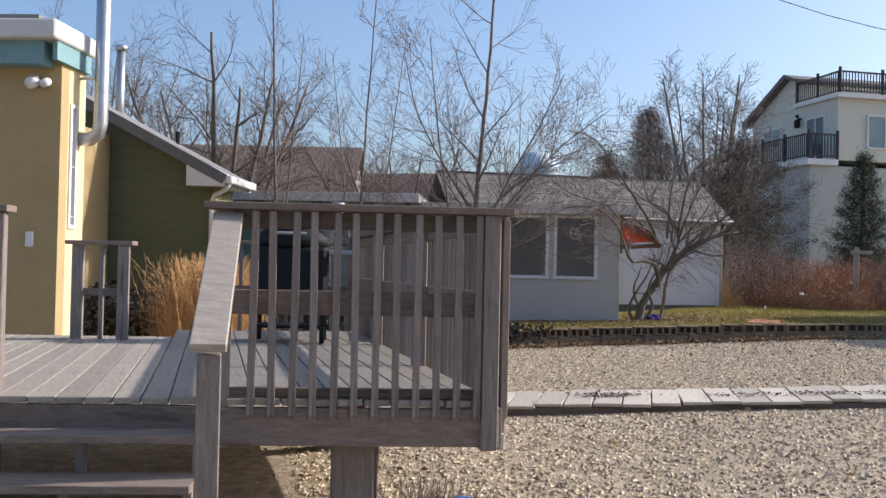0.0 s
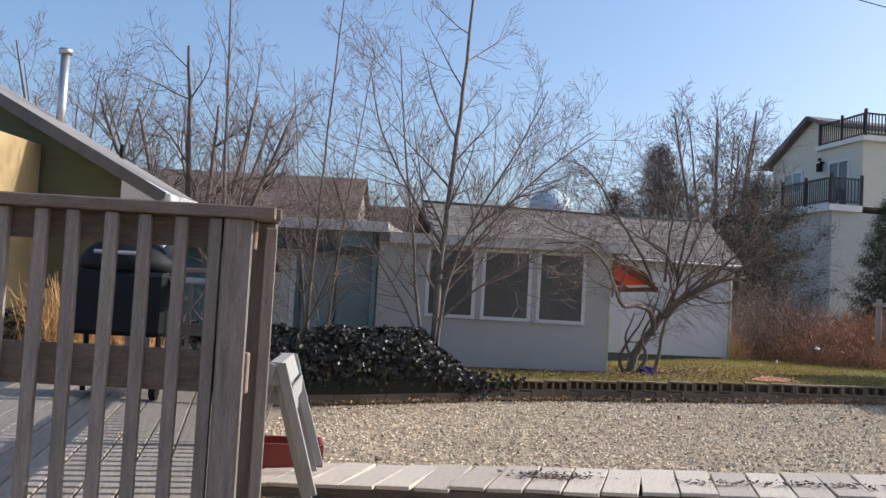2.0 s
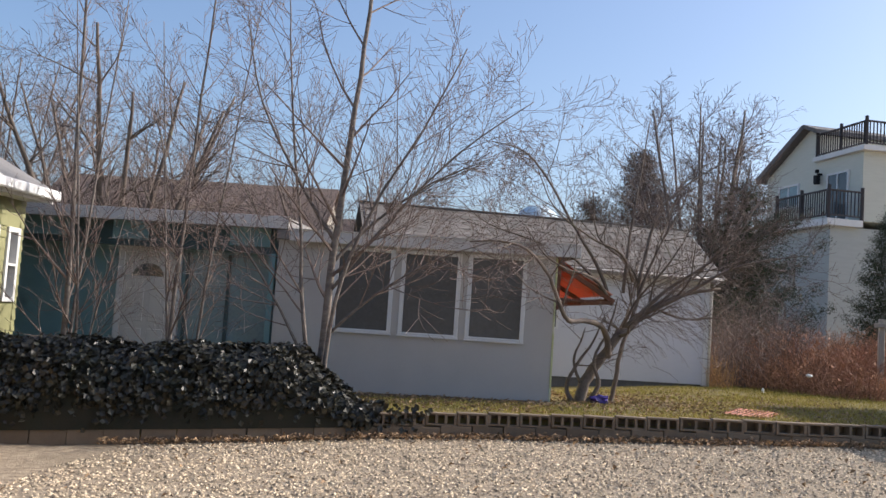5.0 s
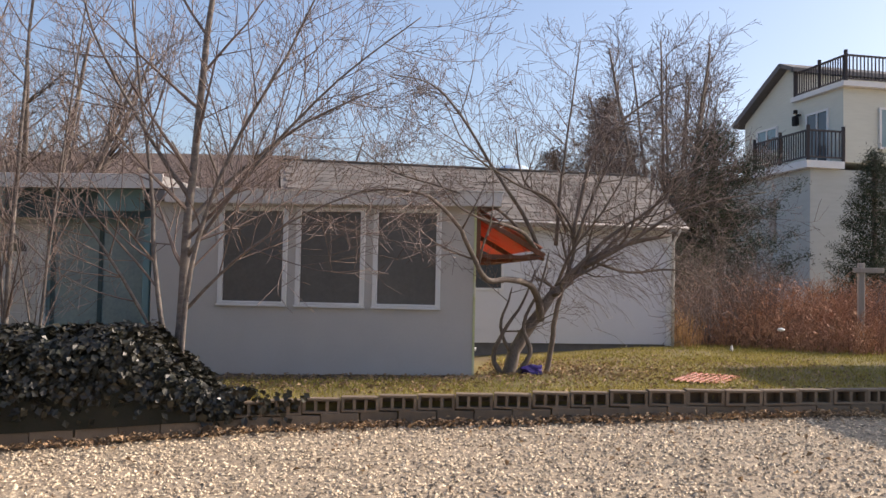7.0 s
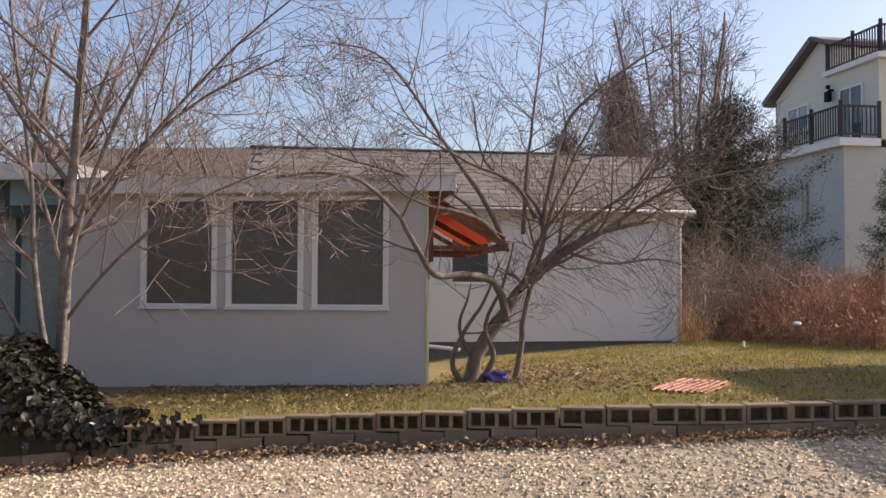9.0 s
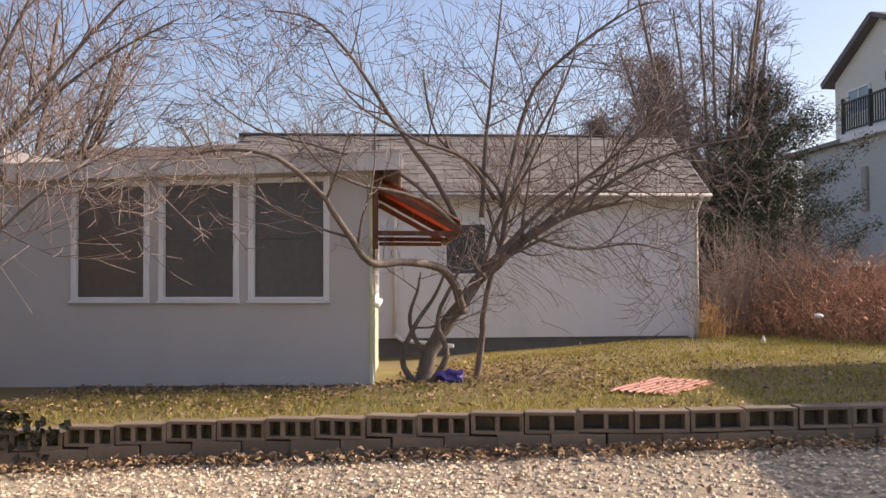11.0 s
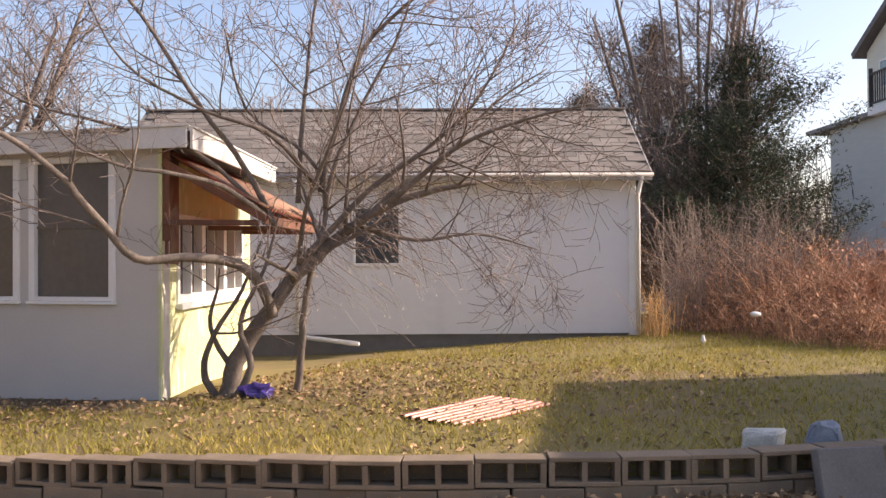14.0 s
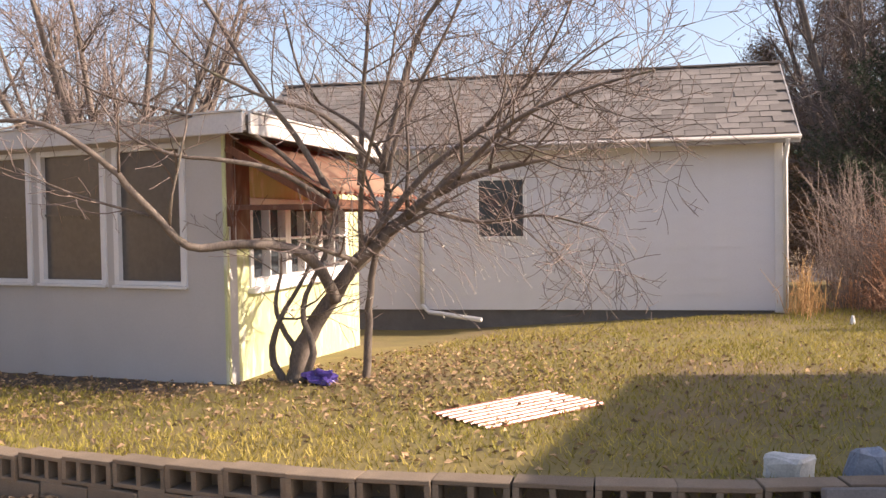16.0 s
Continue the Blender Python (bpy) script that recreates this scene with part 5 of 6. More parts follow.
def build_brush():
    g = np.random.default_rng(31)
    n = 5200
    xs = g.uniform(7.9, 19.0, n)
    depth = g.uniform(0, 1, n)
    ys = 24.6 + (10.2 - np.minimum(xs, 10.2)) * 1.1 * (xs < 10.2) + depth * 5.0 + 0.5 * np.sin(xs * 1.7)
    hs = (0.7 + 1.05 * depth) * g.uniform(0.7, 1.2, n) * np.clip((xs - 7.6) * 0.9, 0.5, 1)
    stalks("brush", "thicket of red-brown dead brambles along the lawn's edge", xs, ys, np.full(n, 0.42), hs, 0.4, M_BRUSH, "brush", 1, 0.007, 4)
    m = 9000
    x2 = g.uniform(8.0, 18.5, m)
    d2 = g.uniform(0, 1, m)
    y2 = 24.7 + (10.2 - np.minimum(x2, 10.2)) * 1.1 * (x2 < 10.2) + d2 * 5 + 0.5 * np.sin(x2 * 1.7)
    z2 = 0.5 + (0.5 + 0.95 * d2) * g.uniform(0, 1.1, m)
    tagged(part("brush_leaves", cards("brush_leaves", np.stack([x2, y2, z2], 1), g.normal(size=(m, 3)), g.uniform(0.04, 0.11, m), 0.6, M_BRUSH, g), M_BRUSH), "withered red-brown bramble leaves in the thicket", "brush", kind="stuff")
    n = 80
    xs, ys = g.normal(7.6, 0.13, n), g.normal(26.85, 0.3, n)
    stalks("tall_grass", "tall dry straw grass at the garage corner", xs, ys, np.full(n, 0.45), g.uniform(0.3, 1.05, n), 0.16, M_STRAW, "grass", 2, 0.006, 2)
    n = 260
    xs, ys = g.uniform(11.2, 15.5, n), g.uniform(24.5, 27.5, n)
    stalks("bare_shrub", "tall leafless grey-brown shrub in the thicket", xs, ys, np.full(n, 0.45), g.uniform(0.9, 2.0, n), 0.2, M_TWIGFAR, "shrub", 3, 0.007, 6)
    n = 260
    xs, ys = g.uniform(7.7, 9.8, n), g.uniform(27.3, 29.2, n)
    stalks("bare_shrub", "leafless tan shrub beside the garage corner", xs, ys, np.full(n, 0.42), g.uniform(0.9, 2.5, n), 0.16, M_TWIG, "shrub", 7, 0.007, 6)
    n = 1300
    xs, ys = g.normal(-2.75, 0.26, n), g.normal(11.3, 0.22, n)
    stalks("reed_clump", "clump of dry orange-brown ornamental reeds by the deck", xs, ys, np.full(n, -0.05), g.uniform(1.0, 1.85, n), 0.12, M_STRAW, "grass", 4, 0.0035, 5)


def build_lawn_cover():
    g = np.random.default_rng(41)
    n = 105000
    x = g.uniform(0.5, 11.5, n)
    y0 = np.array([on_line(q) + 0.14 for q in x])
    y = y0 + g.uniform(0, 1, n) ** 1.2 * (27.5 - y0)
    dens = np.array([noise.noise((a * 0.55, b * 0.55, 9)) for a, b in zip(x, y)])
    keep = (g.random(n) < 0.62 + dens * 0.7) & ~((x < XR + 0.02) & (y > YF - 0.05)) & ~((np.hypot(x - 4.6, y - 20.6) < 1.3) & (g.random(n) < 0.75))
    keep &= ~((x < XR + 0.2) & (y > YF - 0.6) & (g.random(n) < 0.85))
    keep &= (y < 24.75 + (x - 2.5) * 0.40) | (x > 7.4)
    x, y = x[keep], y[keep]
    n = len(x)
    z = np.array([lawn_z(a, b) for a, b in zip(x, y)]) - 0.005
    h, a = g.uniform(0.025, 0.07, n), g.uniform(0, 6.28, n)
    w = g.uniform(0.004, 0.008, n)
    u, v = np.cos(a), np.sin(a)
    lx, ly = g.normal(size=n) * 0.03, g.normal(size=n) * 0.03
    P = np.stack([np.stack([x - u * w, y - v * w, z], 1), np.stack([x + u * w, y + v * w, z], 1), np.stack([x + lx, y + ly, z + h], 1)], 1).reshape(-1, 3)
    me = bpy.data.meshes.new("grass")
    me.from_pydata(P.tolist(), [], (np.arange(n * 3).reshape(-1, 3)).tolist())
    tagged(part("grass", me, M_GRASS), "thin yellow-green winter grass blades on the lawn", "grass", kind="stuff")
    # dark strip along the foot of the house: its shade put into earth colour
    nx, ny = 60, 8
    V, F = [], []
    for i in range(nx + 1):
        px = 0.2 + (XR + 0.25 - 0.2) * i / nx
        wd = 0.75 + 0.45 * noise.noise((px * 1.3, 2, 0)) + 0.2 * noise.noise((px * 5, 7, 0)) - 0.45 * max(0, px - 2.9)
        for j in range(ny + 1):
            py = YF - 0.004 - max(wd, 0.1) * j / ny
            V.append((px, py, lawn_z(px, py) + 0.012 + 0.01 * noise.noise((px * 6, py * 6, 0)) - 0.03 * (j == ny)))
    F = [(i * (ny + 1) + j, i * (ny + 1) + j + 1, (i + 1) * (ny + 1) + j + 1, (i + 1) * (ny + 1) + j) for i in range(nx) for j in range(ny)]
    me = bpy.data.meshes.new("bare_earth")
    me.from_pydata(V, [], F)
    tagged(part("bare_earth", me, M_SHADE_EARTH), "dark earth strip standing in for shade along the house", "soil", kind="stuff")
    # leaf litter: on the lawn round the tree, and along the foot of the block wall
    m = 5200
    lx = np.concatenate([g.normal(4.9, 1.3, 2200), g.uniform(0.2, 3.6, 900), g.uniform(3.6, 9, 900)])
    ly = np.concatenate([g.normal(20.4, 1.4, 2200), g.uniform(17.0, 19.4, 900), g.uniform(17.5, 24, 900)])
    ok = ~((lx < XR + 0.03) & (ly > YF - 0.05)) & (ly > np.array([on_line(q) for q in lx]) + 0.2) & (ly < 24.6 + (lx - 2.5) * 0.40)
    lx, ly = lx[ok], ly[ok]
    lz = np.array([lawn_z(a, b) for a, b in zip(lx, ly)]) + g.uniform(0.012, 0.035, len(lx))
    k = 2400
    fx = g.uniform(-1.5, 9.5, k)
    fy = np.array([on_line(q) for q in fx]) - np.abs(g.normal(size=k)) * 0.17 - 0.01
    fz = np.array([gravel_z(a, b) for a, b in zip(fx, fy)]) + 0.02 + g.uniform(0, 0.045, k) + np.abs(g.normal(size=k)) * 0.02
    # scattered over the gravel
    s = 700
    sx, sy = g.uniform(-1, 11, s), g.uniform(5, 16.5, s)
    ok = sy < np.array([on_line(q) for q in sx]) - 0.1
    sx, sy = sx[ok], sy[ok]
    c = np.concatenate([np.stack([lx, ly, lz], 1), np.stack([fx, fy, fz], 1), np.stack([sx, sy, np.array([gravel_z(a, b) for a, b in zip(sx, sy)]) + 0.03], 1)])
    nm = np.stack([g.normal(size=len(c)) * 0.5, g.normal(size=len(c)) * 0.5, np.ones(len(c))], 1)
    tagged(part("leaf_litter", cards("leaf_litter", c, nm, g.uniform(0.03, 0.075, len(c)), 0.6, M_LITTER, g, bend=0.6), M_LITTER), "dry curled brown leaves lying on grass and gravel", "leaves", kind="stuff")


def build_stones():
    """Loose stones of the gravel where the camera passes."""
    g = np.random.default_rng(51)
    n = 84000
    x, y = g.uniform(-1.5, 11.5, n), 2.5 + g.uniform(0, 1, n) * 15.5
    yl = np.array([on_line(q) for q in x])
    d = (x - C.x) * (-SD.y) + (y - C.y) * SD.x
    s = (x - C.x) * SD.x + (y - C.y) * SD.y
    keep = (y < yl - 0.03) & ~((d > 0.9) & (s > 0.3) & (s < 5)) & ~((x > 0.05) & (np.abs(y - 8.84) < 0.6)) & (x > -1.2)
    x, y = x[keep], y[keep]
    n = len(x)
    z = np.array([gravel_z(a, b) for a, b in zip(x, y)]) + 0.004
    r = g.uniform(0.011, 0.028, n)
    a = g.uniform(0, 6.28, n)
    base = np.array([(1, 0, 0), (0, 0.7, 0.1), (-1, 0, 0.05), (0, -0.7, 0), (0.1, 0.05, 0.62), (0, 0, -0.5)])
    P = np.zeros((n, 6, 3))
    bx = base[None, :, 0] * (1 + 0.25 * g.normal(size=(n, 6))) * r[:, None]
    by = base[None, :, 1] * (1 + 0.25 * g.normal(size=(n, 6))) * r[:, None]
    P[:, :, 0] = x[:, None] + bx * np.cos(a)[:, None] - by * np.sin(a)[:, None]
    P[:, :, 1] = y[:, None] + bx * np.sin(a)[:, None] + by * np.cos(a)[:, None]
    P[:, :, 2] = z[:, None] + base[None, :, 2] * r[:, None]
    tri = np.array([(0, 1, 4), (1, 2, 4), (2, 3, 4), (3, 0, 4)])
    F = (np.arange(n)[:, None, None] * 6 + tri[None]).reshape(-1, 3)
    me = bpy.data.meshes.new("gravel_stones")
    me.from_pydata(P.reshape(-1, 3).tolist(), [], F.tolist())
    tagged(part("gravel_stones", me, M_STONE), "loose cream and tan gravel stones", "gravel", kind="stuff")


# ---- small things on the lawn ----
def build_lawn_things():
    bm = bmesh.new()                     # box-ribbed sheet: flat crests, steep flanks, flat valleys
    ribs = [(k * 0.08 + q, z) for k in range(8) for q, z in ((0.0, 0.0), (0.026, 0.0), (0.034, 0.013), (0.072, 0.013))] + [(0.64, 0.0)]
    for s in (0, -0.004):
        ends = [[bm.verts.new((x, q, z + s)) for q, z in ribs] for x in (0, 1.15)]
        for i in range(len(ribs) - 1):
            bm.faces.new((ends[0][i], ends[1][i], ends[1][i + 1], ends[0][i + 1]))
    bmesh.ops.recalc_face_normals(bm, faces=bm.faces)
    local(bm, pose(6.10, 18.74, lawn_z(6.4, 19.0) + 0.02, 1.0, -1.0, 66) @ pose(0, -0.64, 0))
    single("corrugated_sheet", bm, M_CLAY, "faded red corrugated plastic sheet lying on the grass", "sheet")
    bm = bmesh.new()
    bmesh.ops.create_icosphere(bm, subdivisions=3, radius=0.5)
    r = random.Random(8)
    for v in bm.verts:
        k = noise.noise(v.co * 3.0)
        v.co = Vector((v.co.x * 0.32, v.co.y * 0.2, max(v.co.z, -0.2) * 0.17)) * (1 + 0.8 * k)
    local(bm, pose(4.42, 19.75, lawn_z(4.42, 19.75) + 0.045))
    single("foil_wrapper", bm, M_PURPLE, "crumpled shiny violet foil at the foot of the fruit tree", "wrapper")
    bm = made_box(-0.12, 0.12, -0.08, 0.08, 0, 0.14, 0.02)
    bmesh.ops.subdivide_edges(bm, edges=bm.edges, cuts=2)
    for v in bm.verts:
        v.co += Vector((noise.noise(v.co * 9), noise.noise(v.co * 9 + Vector((3, 0, 0))), noise.noise(v.co * 9 + Vector((0, 5, 0))))) * 0.03
    local(bm, pose(8.7, 17.85, lawn_z(8.7, 17.85) + 0.0, 0, 0, -25))
    single("broken_block", bm, M_WHITEROCK, "pale broken lump of concrete on the lawn's edge", "rubble")
    bm = made_box(-0.11, 0.11, -0.05, 0.05, 0, 0.2, 0.03)
    bmesh.ops.subdivide_edges(bm, edges=bm.edges, cuts=2)
    for v in bm.verts:
        v.co += Vector((noise.noise(v.co * 7), noise.noise(v.co * 7 + Vector((3, 0, 0))), noise.noise(v.co * 7 + Vector((0, 5, 0))))) * 0.04
        v.co.x *= 1.15 - v.co.z * 2.6
    single("stone", local(bm, pose(9.06, 18.0, lawn_z(9.06, 18.0) - 0.02, 0, 0, 15)), M_BLUESTONE, "blue-grey pointed stone standing on the lawn's edge", "stone")
    for x, y, w, h, a, ti in ((9.16, 17.27, 0.40, 0.38, 26, -14), (9.62, 17.5, 0.30, 0.32, 32, -10)):
        single("leaning_slab", local(made_box(-w / 2, w / 2, 0, 0.07, 0, h, 0.008), pose(x, y, gravel_z(x, y) - 0.03, ti, 0, a)), M_SLAB, "grey-brown concrete slab leaning on the block wall", "slab", "slabs by the wall")
    bag = bmesh.new()
    bmesh.ops.create_icosphere(bag, subdivisions=2, radius=0.05)
    for v in bag.verts:
        v.co = Vector((v.co.x * 1.4, v.co.y, v.co.z * 0.7)) * (1 + 0.4 * noise.noise(v.co * 12))
    local(bag, pose(8.94, 24.5, 1.06))
    single("plastic_bag", bag, M_TRIM, "white plastic bag caught in the brambles", "bag")
    b = bmesh.new()
    bmesh.ops.create_cone(b, segments=16, radius1=0.04, radius2=0.015, depth=0.12, cap_ends=True)
    local(b, pose(8.30, 25.6, lawn_z(8.3, 25.6) + 0.05))
    single("garden_light", b, M_TRIM, "small white garden marker in the grass", "marker")
    p = thing("planter", "blue plastic planter with dead brown stems under the deck", "planter", pose(0.95, 4.2, gravel_z(0.95, 4.2)))
    bm = bmesh.new()
    bmesh.ops.create_cone(bm, segments=20, radius1=0.075, radius2=0.105, depth=0.10, cap_ends=True)
    part("pot", local(bm, pose(1.0, 4.3, gravel_z(1, 4.3) + 0.05, 12, 8, 0)), M_BLUE, p)
    t = Tubes()
    r = random.Random(4)
    for _ in range(160):
        q = Vector((0.78 + r.gauss(0, 0.10), 4.35 + r.gauss(0, 0.08), gravel_z(0.8, 4.35)))
        t.add([q, q + Vector((r.gauss(0, 0.07), r.gauss(0, 0.07), r.uniform(0.08, 0.26)))], [0.004, 0.002], 3)
    part("dead_growth", t.mesh("dead_growth"), M_TWIG, p)
    pw = thing("fence_post", "weathered wooden post with a short crossbar in the brambles", "post", pose(10.8, 25.8, 0.2))
    part("post", made_box(10.74, 10.86, 25.75, 25.86, 0.2, 2.35, 0.01), M_WEATHERED, pw)
    part("crossbar", made_box(10.62, 11.2, 25.70, 25.75, 2.16, 2.26, 0.008), M_WEATHERED, pw)


# ---- far things ----
def rail_run(parent, a, b, z, h, gap=0.16):
    """A dark railing between two points, with posts, a top and bottom rail and balusters."""
    a, b = Vector(a), Vector(b)
    d = b - a
    part("top_rail", beam((a.x, a.y, z + h), (b.x, b.y, z + h), 0.08, 0.07), M_RAILW, parent)
    part("bottom_rail", beam((a.x, a.y, z + 0.12), (b.x, b.y, z + 0.12), 0.06, 0.06), M_RAILW, parent)
    me = mesh_of(made_box(-0.022, 0.022, -0.022, 0.022, 0.12, h), "baluster", M_RAILW)
    n = int(d.length / gap)
    for i in range(1, n):
        p = a + d * (i / n)
        piece("baluster", me, parent, pose(p.x, p.y, z))
    pm = mesh_of(made_box(-0.06, 0.06, -0.06, 0.06, -0.1, h + 0.2, 0.01), "rail_post", M_RAILW)
    k = max(1, round(d.length / 2.0))
    for i in range(k + 1):
        p = a + d * (i / k)
        piece("rail_post", pm, parent, pose(p.x, p.y, z))


def build_far_house():
    h = thing("beach_house", "tall cream house with dark-railed balconies and a roof deck", "house")
    B = Vector((14.89, 43.67, 0))                      # the balcony's outer corner
    u, v = Vector((-0.289, 0.957, 0)), Vector((0.957, 0.289, 0))
    P = lambda s, t: (B.x + u.x * s + v.x * t, B.y + u.y * s + v.y * t)
    rect = lambda s0, s1, t0, t1: [P(s0, t0), P(s0, t1), P(s1, t1), P(s1, t0)]
    part("lower_wall", prism(rect(0.15, 7.6, 0.2, 13), 0.1, 6.62), M_PALE, h, "pale grey-green lower walls")
    part("lower_roof", prism(rect(3.9, 9.2, -0.1, 13), 6.625, 6.78), M_FLATROOF, h, "low dark-edged flat roof")
    part("balcony_floor", prism(rect(-0.1, 3.95, -0.1, 1.5), 6.625, 6.9), M_TRIM, h)
    part("upper_wall", prism(rect(0.0, 7.3, 1.5, 11), 6.9, 9.55), M_CREAM, h, "cream upper storey")
    part("upper_wall", prism(rect(0.0, 3.3, 1.5, 11), 9.551, 9.78), M_CREAM, h)
    bm = bmesh.new()
    for t in (1.5, 9.5):
        bm.faces.new([bm.verts.new((*P(a, t), z)) for a, z in ((7.3, 9.552), (3.87, 11.32), (3.305, 11.05), (3.305, 9.552))])
    bm.verts.ensure_lookup_table()
    for i in range(4):
        j = (i + 1) % 4
        bm.faces.new((bm.verts[i], bm.verts[j], bm.verts[4 + j], bm.verts[4 + i]))
    part("gable_wall", bm, M_CREAM, h)
    part("roof", slab([(*P(7.75, 1.15), 9.62), (*P(7.75, 9.7), 9.62), (*P(3.87, 9.7), 11.56), (*P(3.87, 1.15), 11.56)], 0.22), M_SLAB, h)
    part("roof", slab([(*P(3.865, 1.15), 11.56), (*P(3.865, 9.7), 11.56), (*P(2.9, 9.7), 11.2), (*P(2.9, 1.15), 11.2)], 0.18), M_SLAB, h)
    part("rake_board", beam((*P(7.75, 1.13), 9.5), (*P(3.87, 1.13), 11.44), 0.04, 0.24), M_SLAB, h, "grey rake board")
    part("roof_deck", prism(rect(-0.3, 3.3, 1.3, 11.2), 9.79, 9.98), M_TRIM, h)
    r1 = part("deck_railing", made_box(0, 0.01, 0, 0.01, 0, 0.01), M_RAILW, h, "dark roof-deck railing")
    r2 = part("balcony_railing", made_box(0, 0.01, 0, 0.01, 0, 0.01), M_RAILW, h, "dark balcony railing")
    for rail, a, b, z, hh in ((r1, (3.27, 1.5), (-0.14, 1.5), 9.98, 1.02), (r1, (-0.14, 1.5), (-0.14, 10.5), 9.98, 1.02), (r2, (3.86, 0), (0, 0), 6.92, 1.13), (r2, (0, 0), (0, 1.5), 6.92, 1.13)):
        rail_run(rail, (*P(*a), 0), (*P(*b), 0), z, hh)
    yaw = math.degrees(math.atan2(u.y, u.x))
    left = pose(*P(0, 1.5), 0, 0, 0, yaw)              # the wall behind the balcony: x back along it, +y out of it
    low = pose(*P(0, 0.2), 0, 0, 0, yaw)
    front = pose(*P(0, 1.5), 0, 0, 0, math.degrees(math.atan2(v.y, v.x)))

    def opening(nm, m, x0, x1, z0, z1, sgn, mat, label=""):
        w = part(nm, local(made_box(x0, x1, *sorted((0.0, sgn * 0.05)), z0, z1), m), mat, h, label)
        for q in ((x0 - 0.08, x0, z0 - 0.08, z1 + 0.08), (x1, x1 + 0.08, z0 - 0.08, z1 + 0.08), ((x0 + x1) / 2 - 0.035, (x0 + x1) / 2 + 0.035, z0, z1), (x0, x1, z1, z1 + 0.08), (x0, x1, z0 - 0.08, z0)):
            part("frame", local(made_box(q[0], q[1], *sorted((0.0, sgn * 0.09)), q[2], q[3]), m), M_TRIM, w)

    opening("balcony_door", left, 0.95, 2.3, 6.98, 9.05, 1, M_PANE)
    opening("window", left, 4.6, 6.1, 8.05, 8.95, 1, M_GLAZE, "window with a pale sky reflection put into its colour")
    opening("window", front, 1.6, 3.4, 7.55, 9.0, -1, M_GLAZE, "window with a pale sky reflection put into its colour")
    opening("window", low, 2.2, 3.9, 1.15, 2.0, 1, M_TEALD, "green-shuttered window")
    lamp = part("wall_lantern", local(made_box(2.75, 3.0, 0.12, 0.34, 8.75, 9.15, 0.03), left), M_BLACK, h)
    part("bracket", local(made_box(2.83, 2.92, 0.0, 0.2, 9.16, 9.24), left), M_BLACK, lamp)
    part("lantern_cap", local(made_box(2.8, 2.95, 0.16, 0.3, 9.25, 9.4, 0.02), left), M_BLACK, lamp)
    part("wall_vent", local(made_box(2.5, 2.85, 0.0, 0.12, 4.0, 5.6, 0.03), low), M_WEATHERED, h)


def far_roof_house(x, y, w, d, ze, zr, ang, label, roof, wall):
    m = pose(x, y, 0.1, 0, 0, ang)
    h = thing("cottage", label, "house", m, "houses behind the yard")
    part("wall", local(made_box(-w / 2, w / 2, -d / 2, d / 2, 0, ze), m), wall, h)
    for s in (-1, 1):
        part("roof", local(slab([(-w / 2 - .3, s * (d / 2 + .3), ze - 0.1), (w / 2 + .3, s * (d / 2 + .3), ze - 0.1), (w / 2 + .3, 0, zr), (-w / 2 - .3, 0, zr)], 0.12), m), roof, h)
    bm = bmesh.new()
    for xx in (-w / 2, w / 2):
        bm.faces.new([bm.verts.new(q) for q in ((xx, -d / 2, ze), (xx, d / 2, ze), (xx, 0, zr - 0.13))])
    part("gable", local(bm, m), wall, h)
    part("window", local(made_box(-0.6, 0.6, -d / 2 - 0.03, -d / 2, ze - 1.6, ze - 0.5), m), M_PANE, h)
    return h


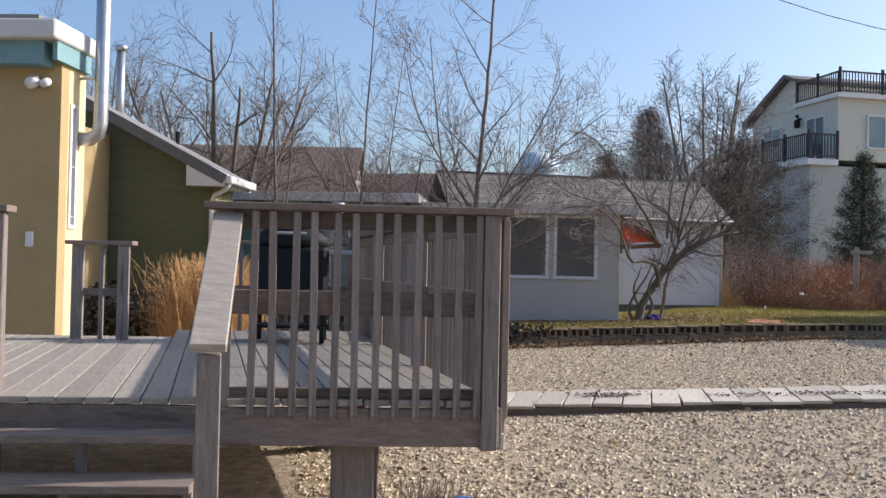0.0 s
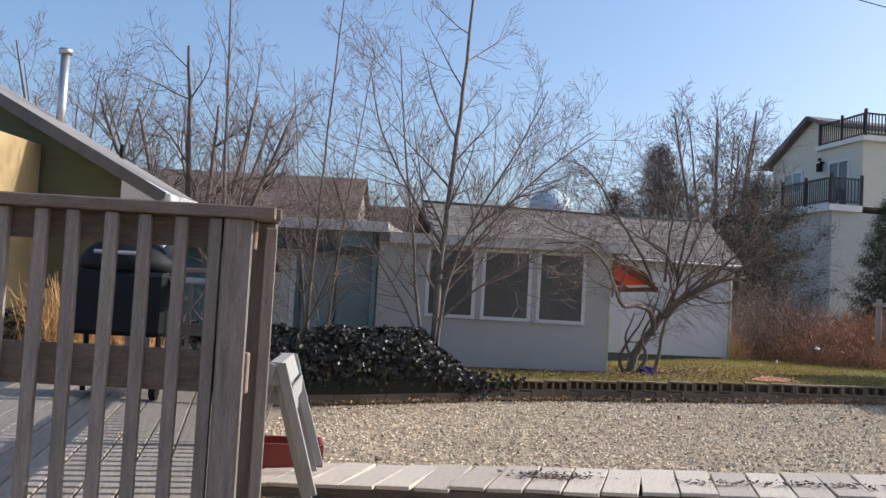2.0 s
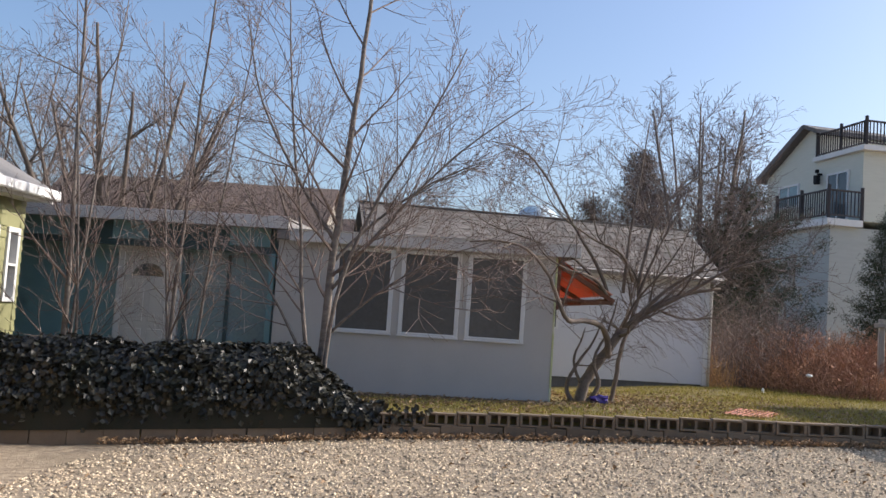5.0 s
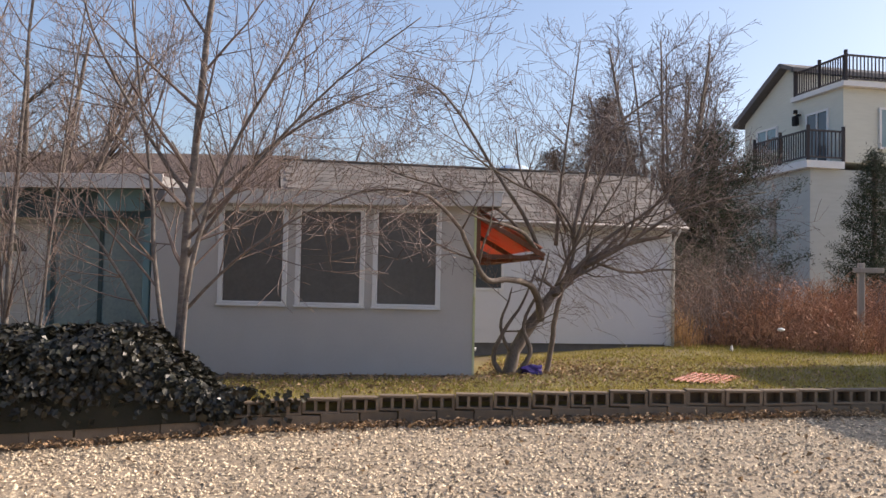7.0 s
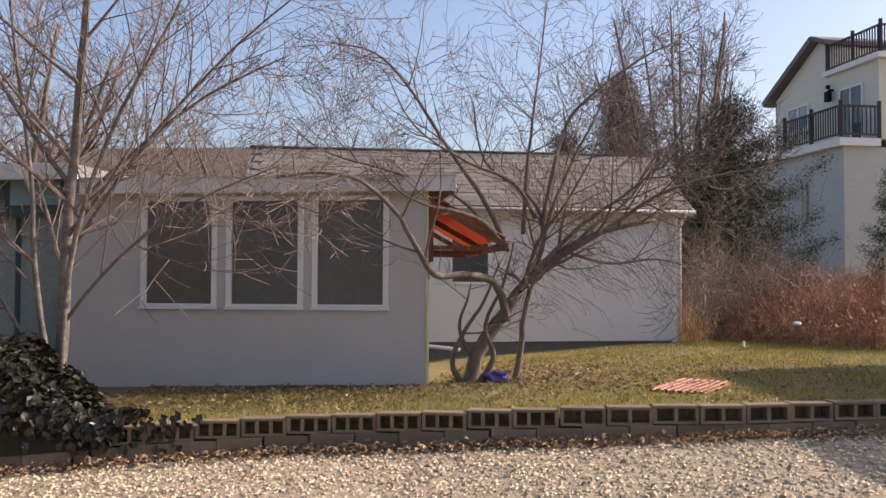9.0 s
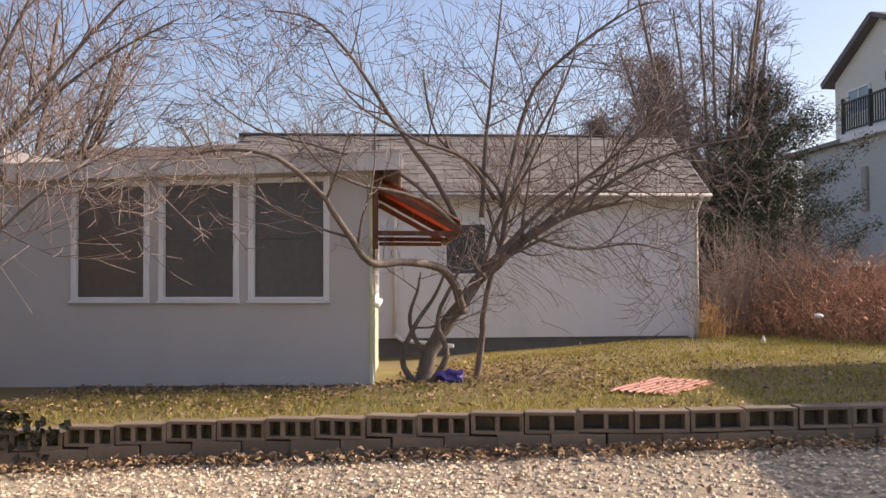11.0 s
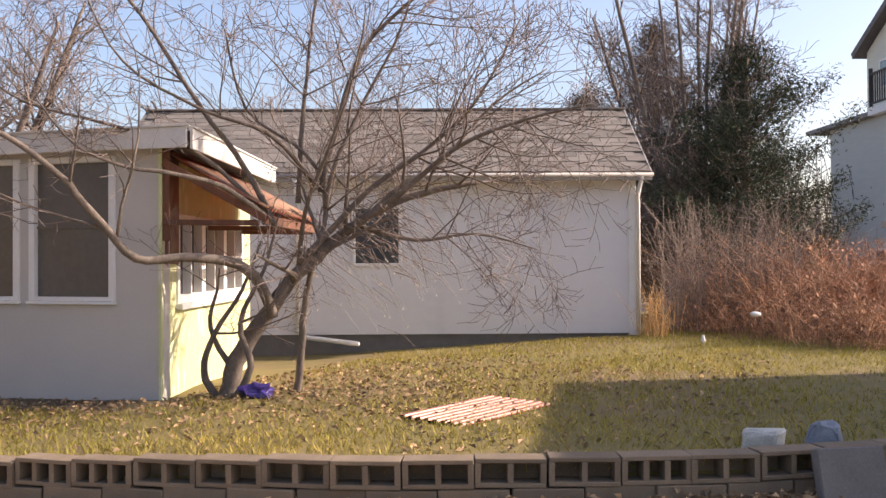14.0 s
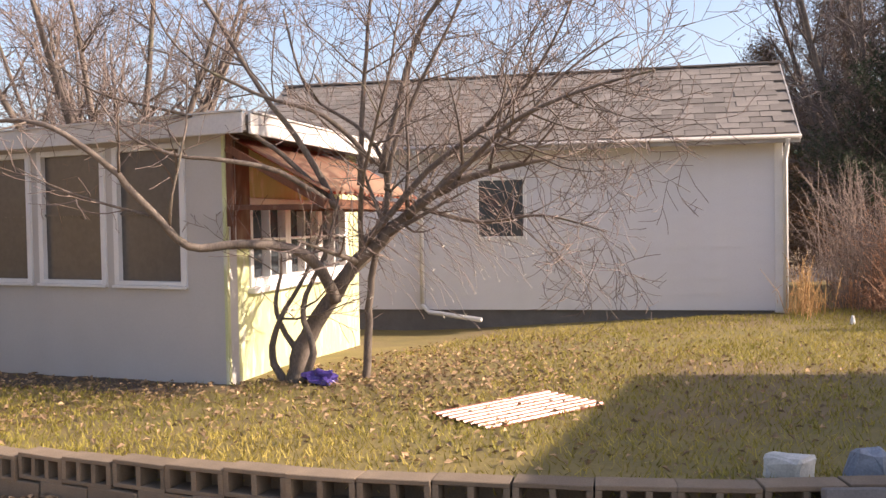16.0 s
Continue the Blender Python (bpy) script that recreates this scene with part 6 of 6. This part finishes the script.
def build_far():
    far_roof_house(-15.5, 56, 15, 8, 5.6, 8.6, 3, "brown-roofed cottage behind the bare trees", M_BROWNROOF, M_WEATHERED)
    far_roof_house(-6.0, 62, 7, 6, 5.2, 7.6, -5, "grey-brown roofed cottage far behind", M_BROWNROOF, M_PALE)
    far_roof_house(24, 60, 9, 7, 5.0, 7.0, 20, "pale far house beyond the thicket", M_FLATROOF, M_PALE)
    t = thing("water_tank", "pale blue domed tank rising beyond the houses", "tank", pose(3.4, 75, 0))
    bm = bmesh.new()
    bmesh.ops.create_cone(bm, segments=24, radius1=1.75, radius2=1.75, depth=9.2, cap_ends=True)
    part("drum", local(bm, pose(3.4, 75, 4.7)), M_TANK, t)
    bm = bmesh.new()
    bmesh.ops.create_uvsphere(bm, u_segments=24, v_segments=12, radius=1.75)
    for v in bm.verts:
        v.co.z = max(v.co.z, 0) * 0.9
    part("dome", local(bm, pose(3.4, 75, 9.31)), M_TANK, t, smooth=True)
    part("rim", tube([(3.4, 75, 9.2), (3.4, 75, 9.45)], 1.85, 24), M_TANK, t)
    for dz, dy in ((0.0, 0.0), (0.62, -0.2)):
        pts = [(3.34 + 1.47 * t, 8.0 + dy, 3.5 + dz + 0.9 * math.exp(-0.75 * t)) for t in [-1.2 + 0.3 * i for i in range(26)]]
        single("power_cable", tube(pts, 0.004, 5), M_WIRE, "thin black overhead power cable", "cable", "overhead cables")
    g = np.random.default_rng(61)
    n = 2600
    xs, ys = g.uniform(-30, 30, n), g.uniform(48, 70, n)
    stalks("far_woods", "distant grey-brown bare thicket between the houses", xs, ys, np.full(n, 0.2), g.uniform(3, 6.5, n), 0.12, M_TWIGFAR, "woods", 6, 0.03, 5)
    # the neighbour's wall that throws the shade across the lawn's edge
    part_h = thing("neighbour_house", "plain pale neighbouring house at the yard's side", "house")
    part("wall", local(made_box(0, 7, -6.0, 0, 0.1, 4.55), pose(13.7, 23.35, 0, 0, 0, 6)), M_PALE, part_h)


build_house()
build_awning()
build_garage()
build_green_house()
build_yellow_house()
build_deck()
build_grill()
build_sawhorse(0.18, 8.17, 10, 0.225)
build_sawhorse(0.15, 8.24, 11, 0.085)
build_red_crate()
build_trees()
build_pods()
conifer(9.1, 31.8, 0.3, 5.7, 2.2, 3, M_NEEDLE, "dark green ragged juniper behind the garage", 0.75, 0.75)
conifer(6.98, 39.0, 0.3, 8.0, 2.4, 4, M_BRONZE, "bronze-brown ragged cedar behind the garage")
conifer(5.2, 38.0, 0.3, 6.0, 2.3, 14, M_BRONZE, "low bronze-brown cedar behind the garage")
conifer(15.9, 39.6, 0.3, 6.3, 1.6, 5, M_NEEDLE, "dark green conifer in front of the cream house")
build_ivy()
build_brush()
build_lawn_things()
build_far_house()
build_far()
build_lawn_cover()
build_stones()
build_boardwalk()
build_wall()
